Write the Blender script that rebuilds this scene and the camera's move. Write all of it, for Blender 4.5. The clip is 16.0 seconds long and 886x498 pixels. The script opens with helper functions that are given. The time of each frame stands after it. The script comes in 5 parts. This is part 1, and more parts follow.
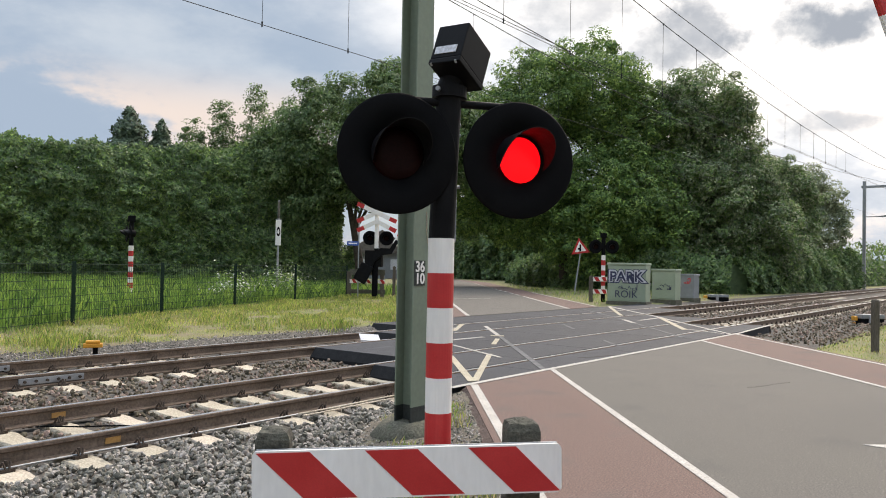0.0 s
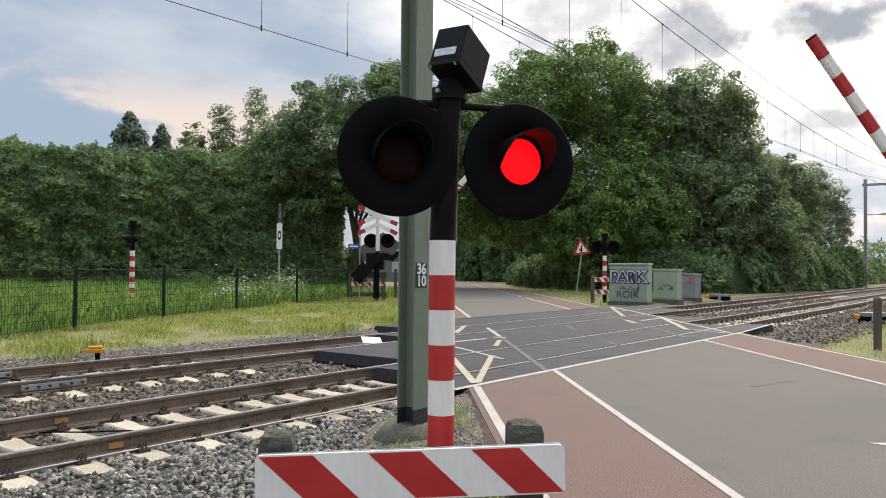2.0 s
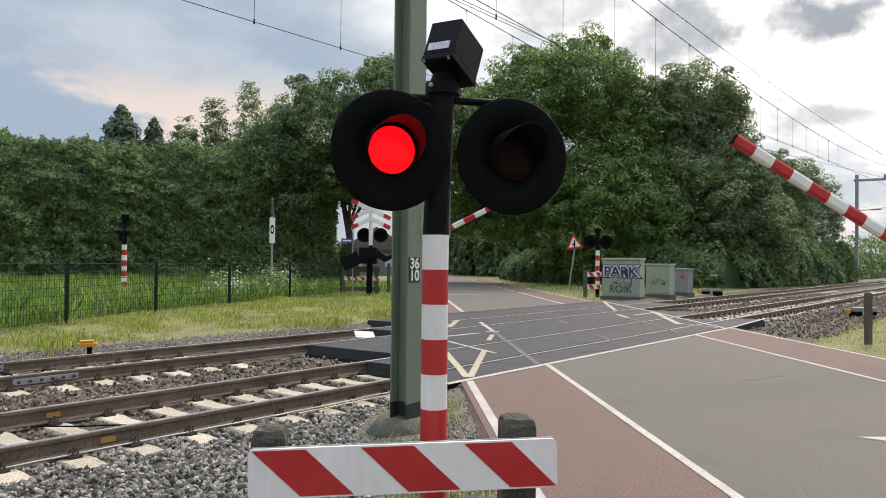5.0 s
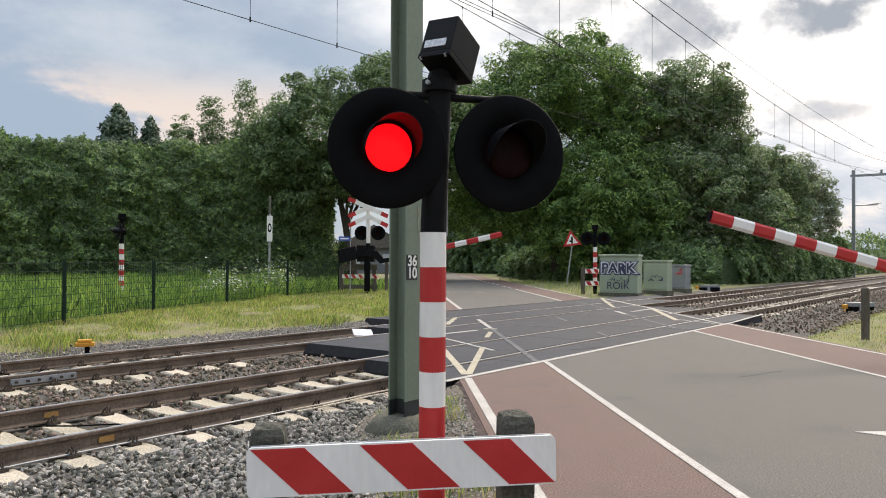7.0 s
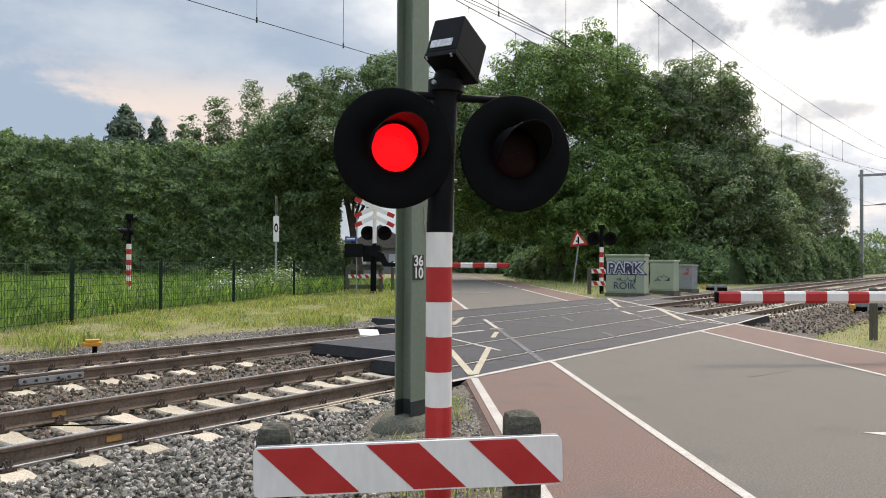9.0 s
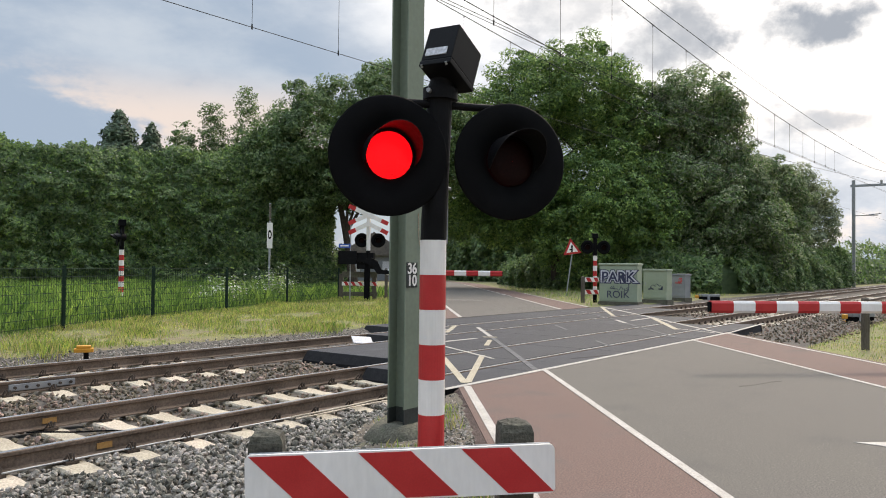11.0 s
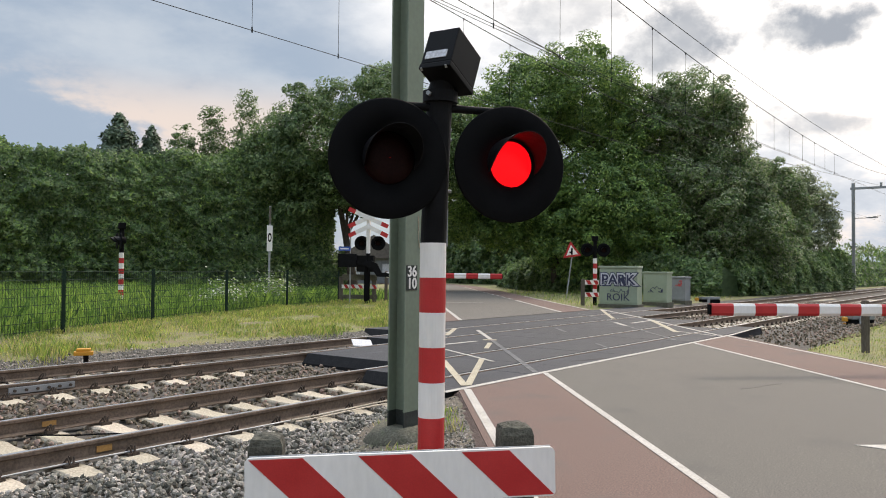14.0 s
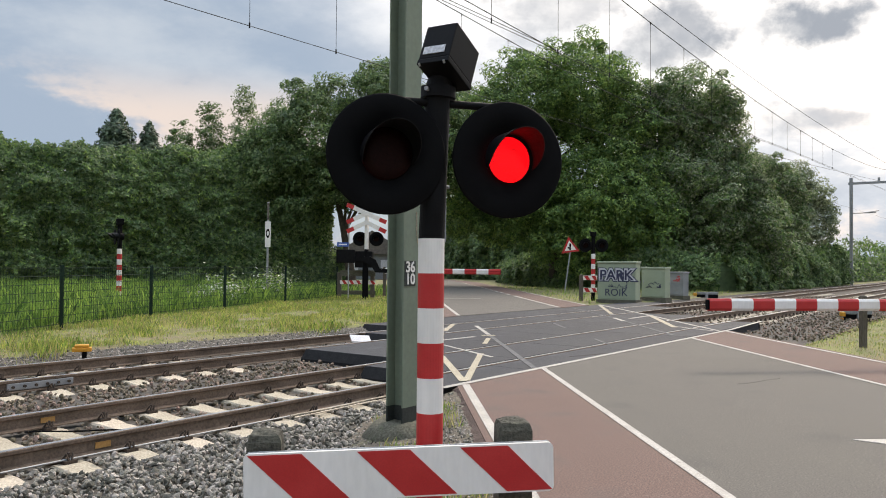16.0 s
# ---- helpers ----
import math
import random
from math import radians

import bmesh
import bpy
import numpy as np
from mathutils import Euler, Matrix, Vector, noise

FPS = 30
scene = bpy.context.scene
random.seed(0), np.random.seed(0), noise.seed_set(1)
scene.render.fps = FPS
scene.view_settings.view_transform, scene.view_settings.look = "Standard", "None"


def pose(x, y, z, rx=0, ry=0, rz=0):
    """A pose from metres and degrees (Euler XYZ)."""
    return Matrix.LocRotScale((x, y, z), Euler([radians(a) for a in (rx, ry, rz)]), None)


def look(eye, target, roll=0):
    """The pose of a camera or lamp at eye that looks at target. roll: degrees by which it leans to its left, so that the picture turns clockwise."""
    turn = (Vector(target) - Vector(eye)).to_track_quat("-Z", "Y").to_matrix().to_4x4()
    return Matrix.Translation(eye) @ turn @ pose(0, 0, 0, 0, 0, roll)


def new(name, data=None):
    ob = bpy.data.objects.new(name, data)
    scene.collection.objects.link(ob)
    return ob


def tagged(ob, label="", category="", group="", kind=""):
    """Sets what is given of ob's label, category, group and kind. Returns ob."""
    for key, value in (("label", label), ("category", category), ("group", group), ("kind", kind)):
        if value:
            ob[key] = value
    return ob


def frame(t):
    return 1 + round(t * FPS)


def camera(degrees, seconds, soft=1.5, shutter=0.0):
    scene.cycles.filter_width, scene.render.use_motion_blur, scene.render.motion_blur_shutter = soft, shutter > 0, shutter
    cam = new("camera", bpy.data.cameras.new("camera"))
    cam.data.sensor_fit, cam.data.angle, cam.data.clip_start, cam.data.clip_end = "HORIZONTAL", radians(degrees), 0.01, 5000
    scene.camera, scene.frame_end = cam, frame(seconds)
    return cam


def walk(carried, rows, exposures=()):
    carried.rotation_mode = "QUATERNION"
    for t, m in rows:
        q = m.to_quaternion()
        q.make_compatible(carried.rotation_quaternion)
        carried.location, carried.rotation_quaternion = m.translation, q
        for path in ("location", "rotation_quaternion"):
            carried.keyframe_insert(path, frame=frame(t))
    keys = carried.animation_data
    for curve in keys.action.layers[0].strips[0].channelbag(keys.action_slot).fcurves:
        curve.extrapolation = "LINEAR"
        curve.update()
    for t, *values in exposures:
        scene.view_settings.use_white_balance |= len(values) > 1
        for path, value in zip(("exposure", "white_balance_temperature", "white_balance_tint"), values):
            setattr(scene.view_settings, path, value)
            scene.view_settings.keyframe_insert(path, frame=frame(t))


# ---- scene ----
EYE = Vector((0.0, -6.792, 1.579))


def view(yaw, pitch, roll):
    a, b = radians(yaw), radians(pitch)
    ahead = Vector((math.cos(b) * math.cos(a), math.cos(b) * math.sin(a), math.sin(b)))
    return look(EYE, EYE + ahead, roll)


cam = camera(59.55, 16.0, soft=1.0)
ROWS = [(0.0, 36.99, 1.23, 1.07), (0.5, 37.0, 1.36, 1.1), (1.0, 36.86, 1.82, 1.04), (1.5, 36.94, 1.59, 0.69),
        (2.0, 37.08, 1.38, 0.52), (2.5, 36.9, 1.33, 0.53), (3.0, 36.75, 1.41, 0.69), (3.5, 36.62, 1.36, 0.69),
        (4.0, 36.69, 1.03, 0.69), (6.5, 36.36, 0.93, 0.43), (7.0, 36.39, 0.79, 0.31), (7.5, 36.41, 0.51, 0.27),
        (8.0, 36.56, 0.39, 0.39), (8.5, 36.78, 0.64, 0.39), (9.0, 36.85, 0.79, 0.3), (11.5, 36.34, 1.47, 0.65),
        (12.0, 36.34, 1.41, 0.39), (12.5, 36.46, 1.21, 0.23), (13.0, 36.34, 1.22, 0.38), (13.5, 36.29, 1.34, 0.53),
        (14.0, 36.39, 1.57, 0.6), (14.5, 36.32, 1.81, 0.51), (15.0, 36.24, 1.66, 0.51), (15.5, 36.27, 1.44, 0.51),
        (16.0, 36.26, 1.25, 0.51)]
walk(cam, [(t, view(a, b, c)) for t, a, b, c in ROWS], exposures=[(0.0, 0.28, 7350, 13), (3.0, 0.26, 7350, 13), (4.0, 0.22, 7350, 13), (6.5, 0.24, 7350, 13), (9.0, 0.29, 7350, 13), (12.0, 0.22, 7350, 13), (16.0, 0.21, 7350, 13)])

# ---- sky and sun ----
SUN_AZ, SUN_EL = radians(6), radians(42)
SUN_DIR = Vector((math.cos(SUN_EL) * math.cos(SUN_AZ), math.cos(SUN_EL) * math.sin(SUN_AZ), math.sin(SUN_EL)))


def make_world():
    world = bpy.data.worlds.new("sky")
    scene.world = world
    world.use_nodes = True
    nt = world.node_tree
    nt.nodes.clear()
    N, L = nt.nodes.new, nt.links.new

    def math_node(op, a, b=None, c=None):
        n = N("ShaderNodeMath")
        n.operation = op
        for i, v in enumerate((a, b, c)):
            if v is None:
                continue
            if isinstance(v, (int, float)):
                n.inputs[i].default_value = v
            else:
                L(v, n.inputs[i])
        return n.outputs[0]

    def ramp(v, lo, hi, a=0.0, b=1.0):
        n = N("ShaderNodeMapRange")
        n.interpolation_type = "SMOOTHSTEP"
        L(v, n.inputs[0])
        for i, x in enumerate((lo, hi, a, b)):
            n.inputs[1 + i].default_value = x
        return n.outputs[0]

    def mix(f, a, b):
        n = N("ShaderNodeMix")
        n.data_type = "RGBA"
        L(f, n.inputs[0])
        for i, v in ((6, a), (7, b)):
            if isinstance(v, tuple):
                n.inputs[i].default_value = (*v, 1)
            else:
                L(v, n.inputs[i])
        return n.outputs[2]

    tc = N("ShaderNodeTexCoord")
    way = tc.outputs["Generated"]
    sky = N("ShaderNodeTexSky")
    sky.sky_type = "NISHITA"
    sky.sun_disc = False
    sky.sun_elevation, sky.sun_rotation = SUN_EL, radians(90) - SUN_AZ
    scaled = N("ShaderNodeVectorMath")
    scaled.operation = "SCALE"
    L(sky.outputs[0], scaled.inputs[0])
    scaled.inputs[3].default_value = 0.1

    def dot(v):
        n = N("ShaderNodeVectorMath")
        n.operation = "DOT_PRODUCT"
        L(way, n.inputs[0])
        n.inputs[1].default_value = v
        return n.outputs["Value"]

    def cloud_noise(scale, detail, stretch, seed):
        m = N("ShaderNodeMapping")
        m.inputs["Scale"].default_value = (1, 1, stretch)
        m.inputs["Location"].default_value = (seed, seed * 0.7, 0)
        L(way, m.inputs[0])
        n = N("ShaderNodeTexNoise")
        n.inputs["Scale"].default_value, n.inputs["Detail"].default_value, n.inputs["Roughness"].default_value = scale, detail, 0.58
        L(m.outputs[0], n.inputs["Vector"])
        return n.outputs[0]

    toward = dot(SUN_DIR)
    glow = ramp(toward, 0.70, 0.95)
    height = dot((0, 0, 1))
    big = cloud_noise(3.0, 8, 2.2, 5.4)
    fine = cloud_noise(8.0, 8, 2.2, 7.7)
    puff = cloud_noise(17.0, 7, 1.2, 2.3)
    soft = math_node("ADD", math_node("MULTIPLY", big, 0.7), math_node("MULTIPLY", fine, 0.3))
    # thick blue-grey layer away from the sun, pale warm break low down
    layer = mix(ramp(soft, 0.44, 0.66), (0.315, 0.425, 0.585), (0.47, 0.57, 0.70))
    low = math_node("MULTIPLY", ramp(height, 0.245, 0.175), ramp(soft, 0.47, 0.55))
    layer = mix(low, layer, (0.70, 0.655, 0.655))
    layer = mix(ramp(cloud_noise(1.7, 4, 3.0, 11.3), 0.60, 0.75, 0.0, 0.35), layer, scaled.outputs[0])
    bright = mix(ramp(soft, 0.38, 0.6), (0.78, 0.83, 0.90), (1.68, 1.7, 1.72))
    colour = mix(glow, layer, bright)
    # separate grey cumulus clouds before the bright part
    for az, el, wide, high, dense in CLOUDS:
        c = Vector((math.cos(radians(el)) * math.cos(radians(az)), math.cos(radians(el)) * math.sin(radians(az)), math.sin(radians(el))))
        side = Vector((-math.sin(radians(az)), math.cos(radians(az)), 0))
        up = c.cross(side) * -1
        u = math_node("DIVIDE", dot(side), math.sin(radians(wide)))
        v = math_node("DIVIDE", math_node("SUBTRACT", dot(up), 0.0), math.sin(radians(high)))
        r = math_node("ADD", math_node("POWER", math_node("ABSOLUTE", u), 2.0), math_node("POWER", math_node("ABSOLUTE", v), 2.0))
        r = math_node("ADD", math_node("SQRT", r), math_node("MULTIPLY", math_node("SUBTRACT", math_node("ADD", math_node("MULTIPLY", puff, 0.6), math_node("MULTIPLY", fine, 0.4)), 0.5), 4.2))
        front = math_node("GREATER_THAN", dot(c), 0.5)
        f = math_node("MULTIPLY", ramp(r, 1.5, 0.3, 0.0, dense), front)
        colour = mix(f, colour, mix(ramp(puff, 0.38, 0.62), (0.33, 0.39, 0.48), (0.55, 0.61, 0.69)))
    # an overcast sky is brightest overhead
    lift = N("ShaderNodeVectorMath")
    lift.operation = "SCALE"
    L(colour, lift.inputs[0])
    L(ramp(height, 0.35, 0.95, 1.0, 3.0), lift.inputs[3])
    colour = lift.outputs[0]
    bg = N("ShaderNodeBackground")
    L(colour, bg.inputs[0])
    bg.inputs[1].default_value = 1.0
    out = N("ShaderNodeOutputWorld")
    L(bg.outputs[0], out.inputs[0])


# azimuth, elevation, half width and half height of each cloud, in degrees, and its density
CLOUDS = [(20.2, 15.9, 3.0, 2.8, 0.85), (11.6, 16.1, 3.6, 2.1, 1.0), (10.6, 10.0, 3.2, 0.9, 0.7), (13.6, 10.6, 1.3, 0.7, 0.35), (27.5, 18.4, 5.0, 1.6, 0.6)]
make_world()
sun = new("sun", bpy.data.lights.new("sun", "SUN"))
sun.data.energy, sun.data.angle, sun.data.color = 1.9, radians(14), (1.0, 0.91, 0.80)
sun.matrix_world = look(SUN_DIR * 50, (0, 0, 0))


# ---- materials ----
def material(name, a, b, scale=8.0, rough=0.6, bump=0.0, metal=0.0, fine=60.0, spots=None, island=0.0, emit=None, piece=0.0, chips=None, speckle=0.35, stretch=None, spec=0.4):
    """Base colour between a and b by a coarse and a fine noise, with relief; spots, chips: (colour, scale, threshold) of stains and of bare grit."""
    m = bpy.data.materials.new(name)
    m.use_nodes = True
    nt = m.node_tree
    N, L = nt.nodes.new, nt.links.new
    bsdf = nt.nodes["Principled BSDF"]
    tc = N("ShaderNodeTexCoord")
    vec = tc.outputs["Object"]
    if stretch:
        mp = N("ShaderNodeMapping")
        mp.inputs["Scale"].default_value = stretch
        L(vec, mp.inputs[0])
        vec = mp.outputs[0]

    def noise_of(s, d=5):
        n = N("ShaderNodeTexNoise")
        n.inputs["Scale"].default_value, n.inputs["Detail"].default_value = s, d
        L(vec, n.inputs["Vector"])
        return n.outputs[0]

    def mixed(f, x, y, mode="MIX"):
        n = N("ShaderNodeMix")
        n.data_type, n.blend_type = "RGBA", mode
        if isinstance(f, float):
            n.inputs[0].default_value = f
        else:
            L(f, n.inputs[0])
        for i, v in ((6, x), (7, y)):
            if isinstance(v, tuple):
                n.inputs[i].default_value = (*v[:3], 1)
            else:
                L(v, n.inputs[i])
        return n.outputs[2]

    def mapped(v, lo, hi, x=0.0, y=1.0):
        n = N("ShaderNodeMapRange")
        L(v, n.inputs[0])
        for i, q in enumerate((lo, hi, x, y)):
            n.inputs[1 + i].default_value = q
        return n.outputs[0]

    coarse, small = noise_of(scale), noise_of(fine, 3)
    colour = mixed(mapped(coarse, 0.3, 0.7), a, b)
    grain = mapped(small, 0.25, 0.75, 1 - speckle, 1 + speckle)
    comb = N("ShaderNodeCombineColor")
    for i in range(3):
        L(grain, comb.inputs[i])
    colour = mixed(1.0, colour, comb.outputs[0], "MULTIPLY")
    if spots:
        colour = mixed(mapped(noise_of(spots[1], 6), spots[2] - 0.04, spots[2] + 0.16, 0.0, 0.75), colour, spots[0])
    if chips:
        colour = mixed(mapped(noise_of(chips[1], 2), chips[2] - 0.02, chips[2] + 0.05, 0.0, 0.8), colour, chips[0])
    if island or piece:
        if island:
            src = N("ShaderNodeNewGeometry").outputs["Random Per Island"]
        else:
            src = N("ShaderNodeObjectInfo").outputs["Random"]
        amount = island or piece
        h = N("ShaderNodeHueSaturation")
        L(mapped(src, 0, 1, 1 - amount, 1 + amount), h.inputs["Value"])
        L(mapped(src, 0, 1, 0.5 + amount * 0.05, 0.5 - amount * 0.05), h.inputs["Hue"])
        L(colour, h.inputs["Color"])
        colour = h.outputs[0]
    L(colour, bsdf.inputs["Base Color"])
    L(mapped(coarse, 0.2, 0.8, rough - 0.08, min(1.0, rough + 0.1)), bsdf.inputs["Roughness"])
    bsdf.inputs["Metallic"].default_value = metal
    bsdf.inputs["Specular IOR Level"].default_value = spec
    if bump:
        bn = N("ShaderNodeBump")
        bn.inputs["Strength"].default_value, bn.inputs["Distance"].default_value = min(1.0, bump), 0.01
        L(small, bn.inputs["Height"])
        L(bn.outputs[0], bsdf.inputs["Normal"])
    if emit:
        bsdf.inputs["Emission Color"].default_value = (*emit[0], 1)
        L(mapped(small, 0.35, 0.65, emit[1] * 0.3, emit[1] * 1.5), bsdf.inputs["Emission Strength"])
    return m


def leaf_material(name, a, b, trans=0.42, scale=0.35):
    m = material(name, a, b, scale=scale, rough=0.55, fine=3.0, island=0.55, speckle=0.3)
    nt = m.node_tree
    bsdf = nt.nodes["Principled BSDF"]
    tr = nt.nodes.new("ShaderNodeBsdfTranslucent")
    add = nt.nodes.new("ShaderNodeMixShader")
    add.inputs[0].default_value = trans
    src = bsdf.inputs["Base Color"].links[0].from_socket
    nt.links.new(src, tr.inputs[0])
    nt.links.new(bsdf.outputs[0], add.inputs[1])
    nt.links.new(tr.outputs[0], add.inputs[2])
    nt.links.new(add.outputs[0], nt.nodes["Material Output"].inputs[0])
    return m


M = {}
M["asphalt"] = material("grey asphalt", (0.088, 0.079, 0.068), (0.114, 0.102, 0.089), scale=0.9, rough=0.85, bump=0.1, fine=80, spots=((0.080, 0.074, 0.066), 1.4, 0.58), speckle=0.6, chips=((0.19, 0.175, 0.155), 42, 0.64))
M["red_asphalt"] = material("red asphalt", (0.114, 0.067, 0.055), (0.144, 0.091, 0.077), scale=1.3, rough=0.85, bump=0.1, fine=75, spots=((0.092, 0.072, 0.064), 1.3, 0.58), speckle=0.65, chips=((0.18, 0.135, 0.115), 38, 0.64))
M["deck"] = material("dark rubber crossing panel", (0.025, 0.027, 0.033), (0.043, 0.045, 0.054), scale=0.8, spec=0.2, rough=0.68, bump=0.25, fine=90, spots=((0.075, 0.077, 0.088), 1.6, 0.60), piece=0.10, stretch=(0.5, 1.6, 1))
M["rubber"] = material("black rubber edge", (0.014, 0.014, 0.015), (0.024, 0.024, 0.025), rough=0.8, spec=0.1)
M["kerb"] = material("dark worn kerb", (0.10, 0.085, 0.075), (0.16, 0.14, 0.125), scale=3, rough=0.9, bump=0.6)
M["white_line"] = material("worn white road paint", (0.33, 0.305, 0.275), (0.44, 0.41, 0.375), scale=3, rough=0.7, bump=0.3, spots=((0.33, 0.32, 0.31), 7, 0.60))
M["cream_line"] = material("cream road tape", (0.32, 0.275, 0.20), (0.41, 0.36, 0.27), scale=3, rough=0.7, bump=0.3, spots=((0.2, 0.19, 0.17), 6, 0.62))
M["worn_line"] = material("nearly worn off road paint", (0.065, 0.066, 0.072), (0.135, 0.135, 0.145), scale=4, rough=0.7, spots=((0.040, 0.042, 0.050), 5, 0.44))
M["ground"] = material("grassy soil", (0.125, 0.13, 0.045), (0.20, 0.195, 0.075), scale=0.6, rough=0.95, bump=0.8, fine=30, spots=((0.19, 0.145, 0.092), 0.9, 0.48))
M["soil"] = material("gravelly trodden soil", (0.075, 0.060, 0.046), (0.15, 0.125, 0.095), scale=5, rough=0.95, bump=1.0, fine=45, spots=((0.10, 0.115, 0.04), 2.6, 0.58), speckle=0.7, chips=((0.32, 0.29, 0.25), 26, 0.64))
M["crumble"] = material("crumbled red-brown lane edge", (0.060, 0.038, 0.032), (0.115, 0.078, 0.066), scale=7, rough=0.95, bump=1.0, fine=50, speckle=0.8)
M["visor"] = material("glossy black hood paint", (0.006, 0.006, 0.007), (0.011, 0.011, 0.012), scale=6, rough=0.36, fine=22, bump=0.2, speckle=0.1, spec=0.13)
M["bed"] = material("packed ballast", (0.060, 0.051, 0.043), (0.102, 0.089, 0.076), scale=2, rough=0.95, bump=1.0, fine=18, speckle=0.6)
M["stone"] = material("grey ballast stone", (0.150, 0.136, 0.112), (0.325, 0.300, 0.258), scale=9, rough=0.9, bump=0.5, fine=60, island=0.75)
M["brown_stone"] = material("rust-stained ballast stone", (0.118, 0.088, 0.060), (0.252, 0.202, 0.147), scale=9, rough=0.9, bump=0.5, fine=60, island=0.75)
M["sleeper"] = material("pale concrete sleeper", (0.405, 0.343, 0.264), (0.546, 0.475, 0.378), scale=3, rough=0.9, bump=0.6, fine=50, spots=((0.26, 0.22, 0.17), 3, 0.62), piece=0.14)
M["rail"] = material("rusty rail steel", (0.11, 0.078, 0.056), (0.20, 0.145, 0.11), scale=3, rough=0.75, bump=0.4, metal=0.25, fine=40)
M["rail_top"] = material("polished rail head", (0.30, 0.31, 0.33), (0.42, 0.43, 0.45), scale=5, rough=0.36, metal=0.85)
M["clip"] = material("rusted rail clip", (0.045, 0.033, 0.026), (0.085, 0.062, 0.048), scale=10, rough=0.8, metal=0.2)
M["mast"] = material("grey-green painted steel", (0.15, 0.185, 0.135), (0.18, 0.215, 0.16), scale=1.5, rough=0.55, bump=0.08, fine=20, spots=((0.10, 0.11, 0.085), 3, 0.66), speckle=0.08)
M["mast_dark"] = material("dark tar paint", (0.02, 0.024, 0.022), (0.035, 0.04, 0.036), scale=5, rough=0.6)
M["concrete"] = material("weathered mossy concrete", (0.075, 0.072, 0.052), (0.13, 0.12, 0.09), scale=6, rough=0.95, bump=1.0, fine=45, spots=((0.07, 0.085, 0.045), 8, 0.58), speckle=0.5)
M["dark_concrete"] = material("dark weathered post concrete", (0.045, 0.042, 0.034), (0.095, 0.09, 0.07), scale=7, rough=0.95, bump=1.0, fine=50, spots=((0.15, 0.15, 0.11), 9, 0.62), speckle=0.5)
M["black"] = material("matt black paint", (0.004, 0.004, 0.0045), (0.007, 0.007, 0.0075), scale=6, rough=0.7, speckle=0.1, spec=0.05)
M["gloss_black"] = material("black painted steel", (0.005, 0.005, 0.0055), (0.010, 0.010, 0.011), scale=6, rough=0.5, speckle=0.1, spec=0.07)
M["red"] = material("red retroreflective sheet", (0.43, 0.018, 0.02), (0.50, 0.03, 0.03), scale=5, rough=0.42, fine=120, speckle=0.08)
M["white"] = material("white reflective sheet", (0.74, 0.705, 0.67), (0.82, 0.785, 0.75), scale=4, rough=0.45, fine=30, speckle=0.05, stretch=(1, 1, 0.3))
M["lens"] = material("lit red signal lens", (0.2, 0.004, 0.004), (0.3, 0.008, 0.008), rough=0.3, fine=170, speckle=0.5, emit=((1.0, 0.006, 0.012), 1.05), spec=0.1)
M["cover"] = material("dark red unlit lens glass", (0.008, 0.002, 0.002), (0.012, 0.003, 0.003), rough=0.5, spec=0.08)
M["cabinet"] = material("pale green cabinet paint", (0.26, 0.31, 0.22), (0.31, 0.36, 0.26), scale=1.5, rough=0.65, spots=((0.20, 0.22, 0.15), 3, 0.66), speckle=0.08)
M["grey_cabinet"] = material("grey cabinet paint", (0.20, 0.21, 0.21), (0.26, 0.27, 0.27), scale=2, rough=0.65, speckle=0.08)
M["ink"] = material("dark blue spray paint", (0.025, 0.03, 0.07), (0.04, 0.045, 0.09), rough=0.6)
M["pale_ink"] = material("pale spray paint", (0.45, 0.45, 0.48), (0.55, 0.55, 0.57), rough=0.6)
M["red_ink"] = material("red spray paint", (0.45, 0.06, 0.06), (0.5, 0.08, 0.08), rough=0.6)
M["blue"] = material("blue sign face", (0.03, 0.09, 0.38), (0.04, 0.11, 0.42), rough=0.4, speckle=0.05)
M["yellow"] = material("yellow plastic", (0.55, 0.24, 0.02), (0.62, 0.29, 0.03), rough=0.5, speckle=0.1)
M["tag"] = material("faded orange plastic", (0.34, 0.17, 0.045), (0.44, 0.24, 0.08), rough=0.6, speckle=0.15)
M["steel"] = material("galvanised steel", (0.28, 0.29, 0.30), (0.36, 0.37, 0.38), scale=8, rough=0.5, metal=0.5, speckle=0.1)
M["wire"] = material("dark catenary wire", (0.018, 0.02, 0.022), (0.03, 0.032, 0.034), rough=0.7, spec=0.1)
M["fence"] = material("dark green coated steel", (0.010, 0.022, 0.016), (0.016, 0.032, 0.022), rough=0.7, spec=0.08)
M["bark"] = material("grey-brown bark", (0.035, 0.028, 0.02), (0.075, 0.06, 0.045), scale=4, rough=0.95, bump=1.0, fine=20)
M["wood"] = material("weathered post wood", (0.075, 0.062, 0.048), (0.125, 0.108, 0.085), scale=4, rough=0.9, bump=0.7, stretch=(1, 1, 0.2))
M["leaf"] = leaf_material("broad green leaf", (0.085, 0.158, 0.052), (0.15, 0.25, 0.075))
M["leaf_light"] = leaf_material("fresh green leaf", (0.13, 0.235, 0.058), (0.22, 0.35, 0.085))
M["leaf_dark"] = leaf_material("dark hedge leaf", (0.095, 0.152, 0.068), (0.185, 0.265, 0.115))
# willow tone made paler still: distant haze is put into the leaf colour
M["leaf_grey"] = leaf_material("grey-green willow leaf with haze tint", (0.18, 0.225, 0.135), (0.29, 0.34, 0.21), trans=0.5)
M["needle"] = leaf_material("dark conifer needle", (0.055, 0.095, 0.055), (0.10, 0.15, 0.085), trans=0.2)
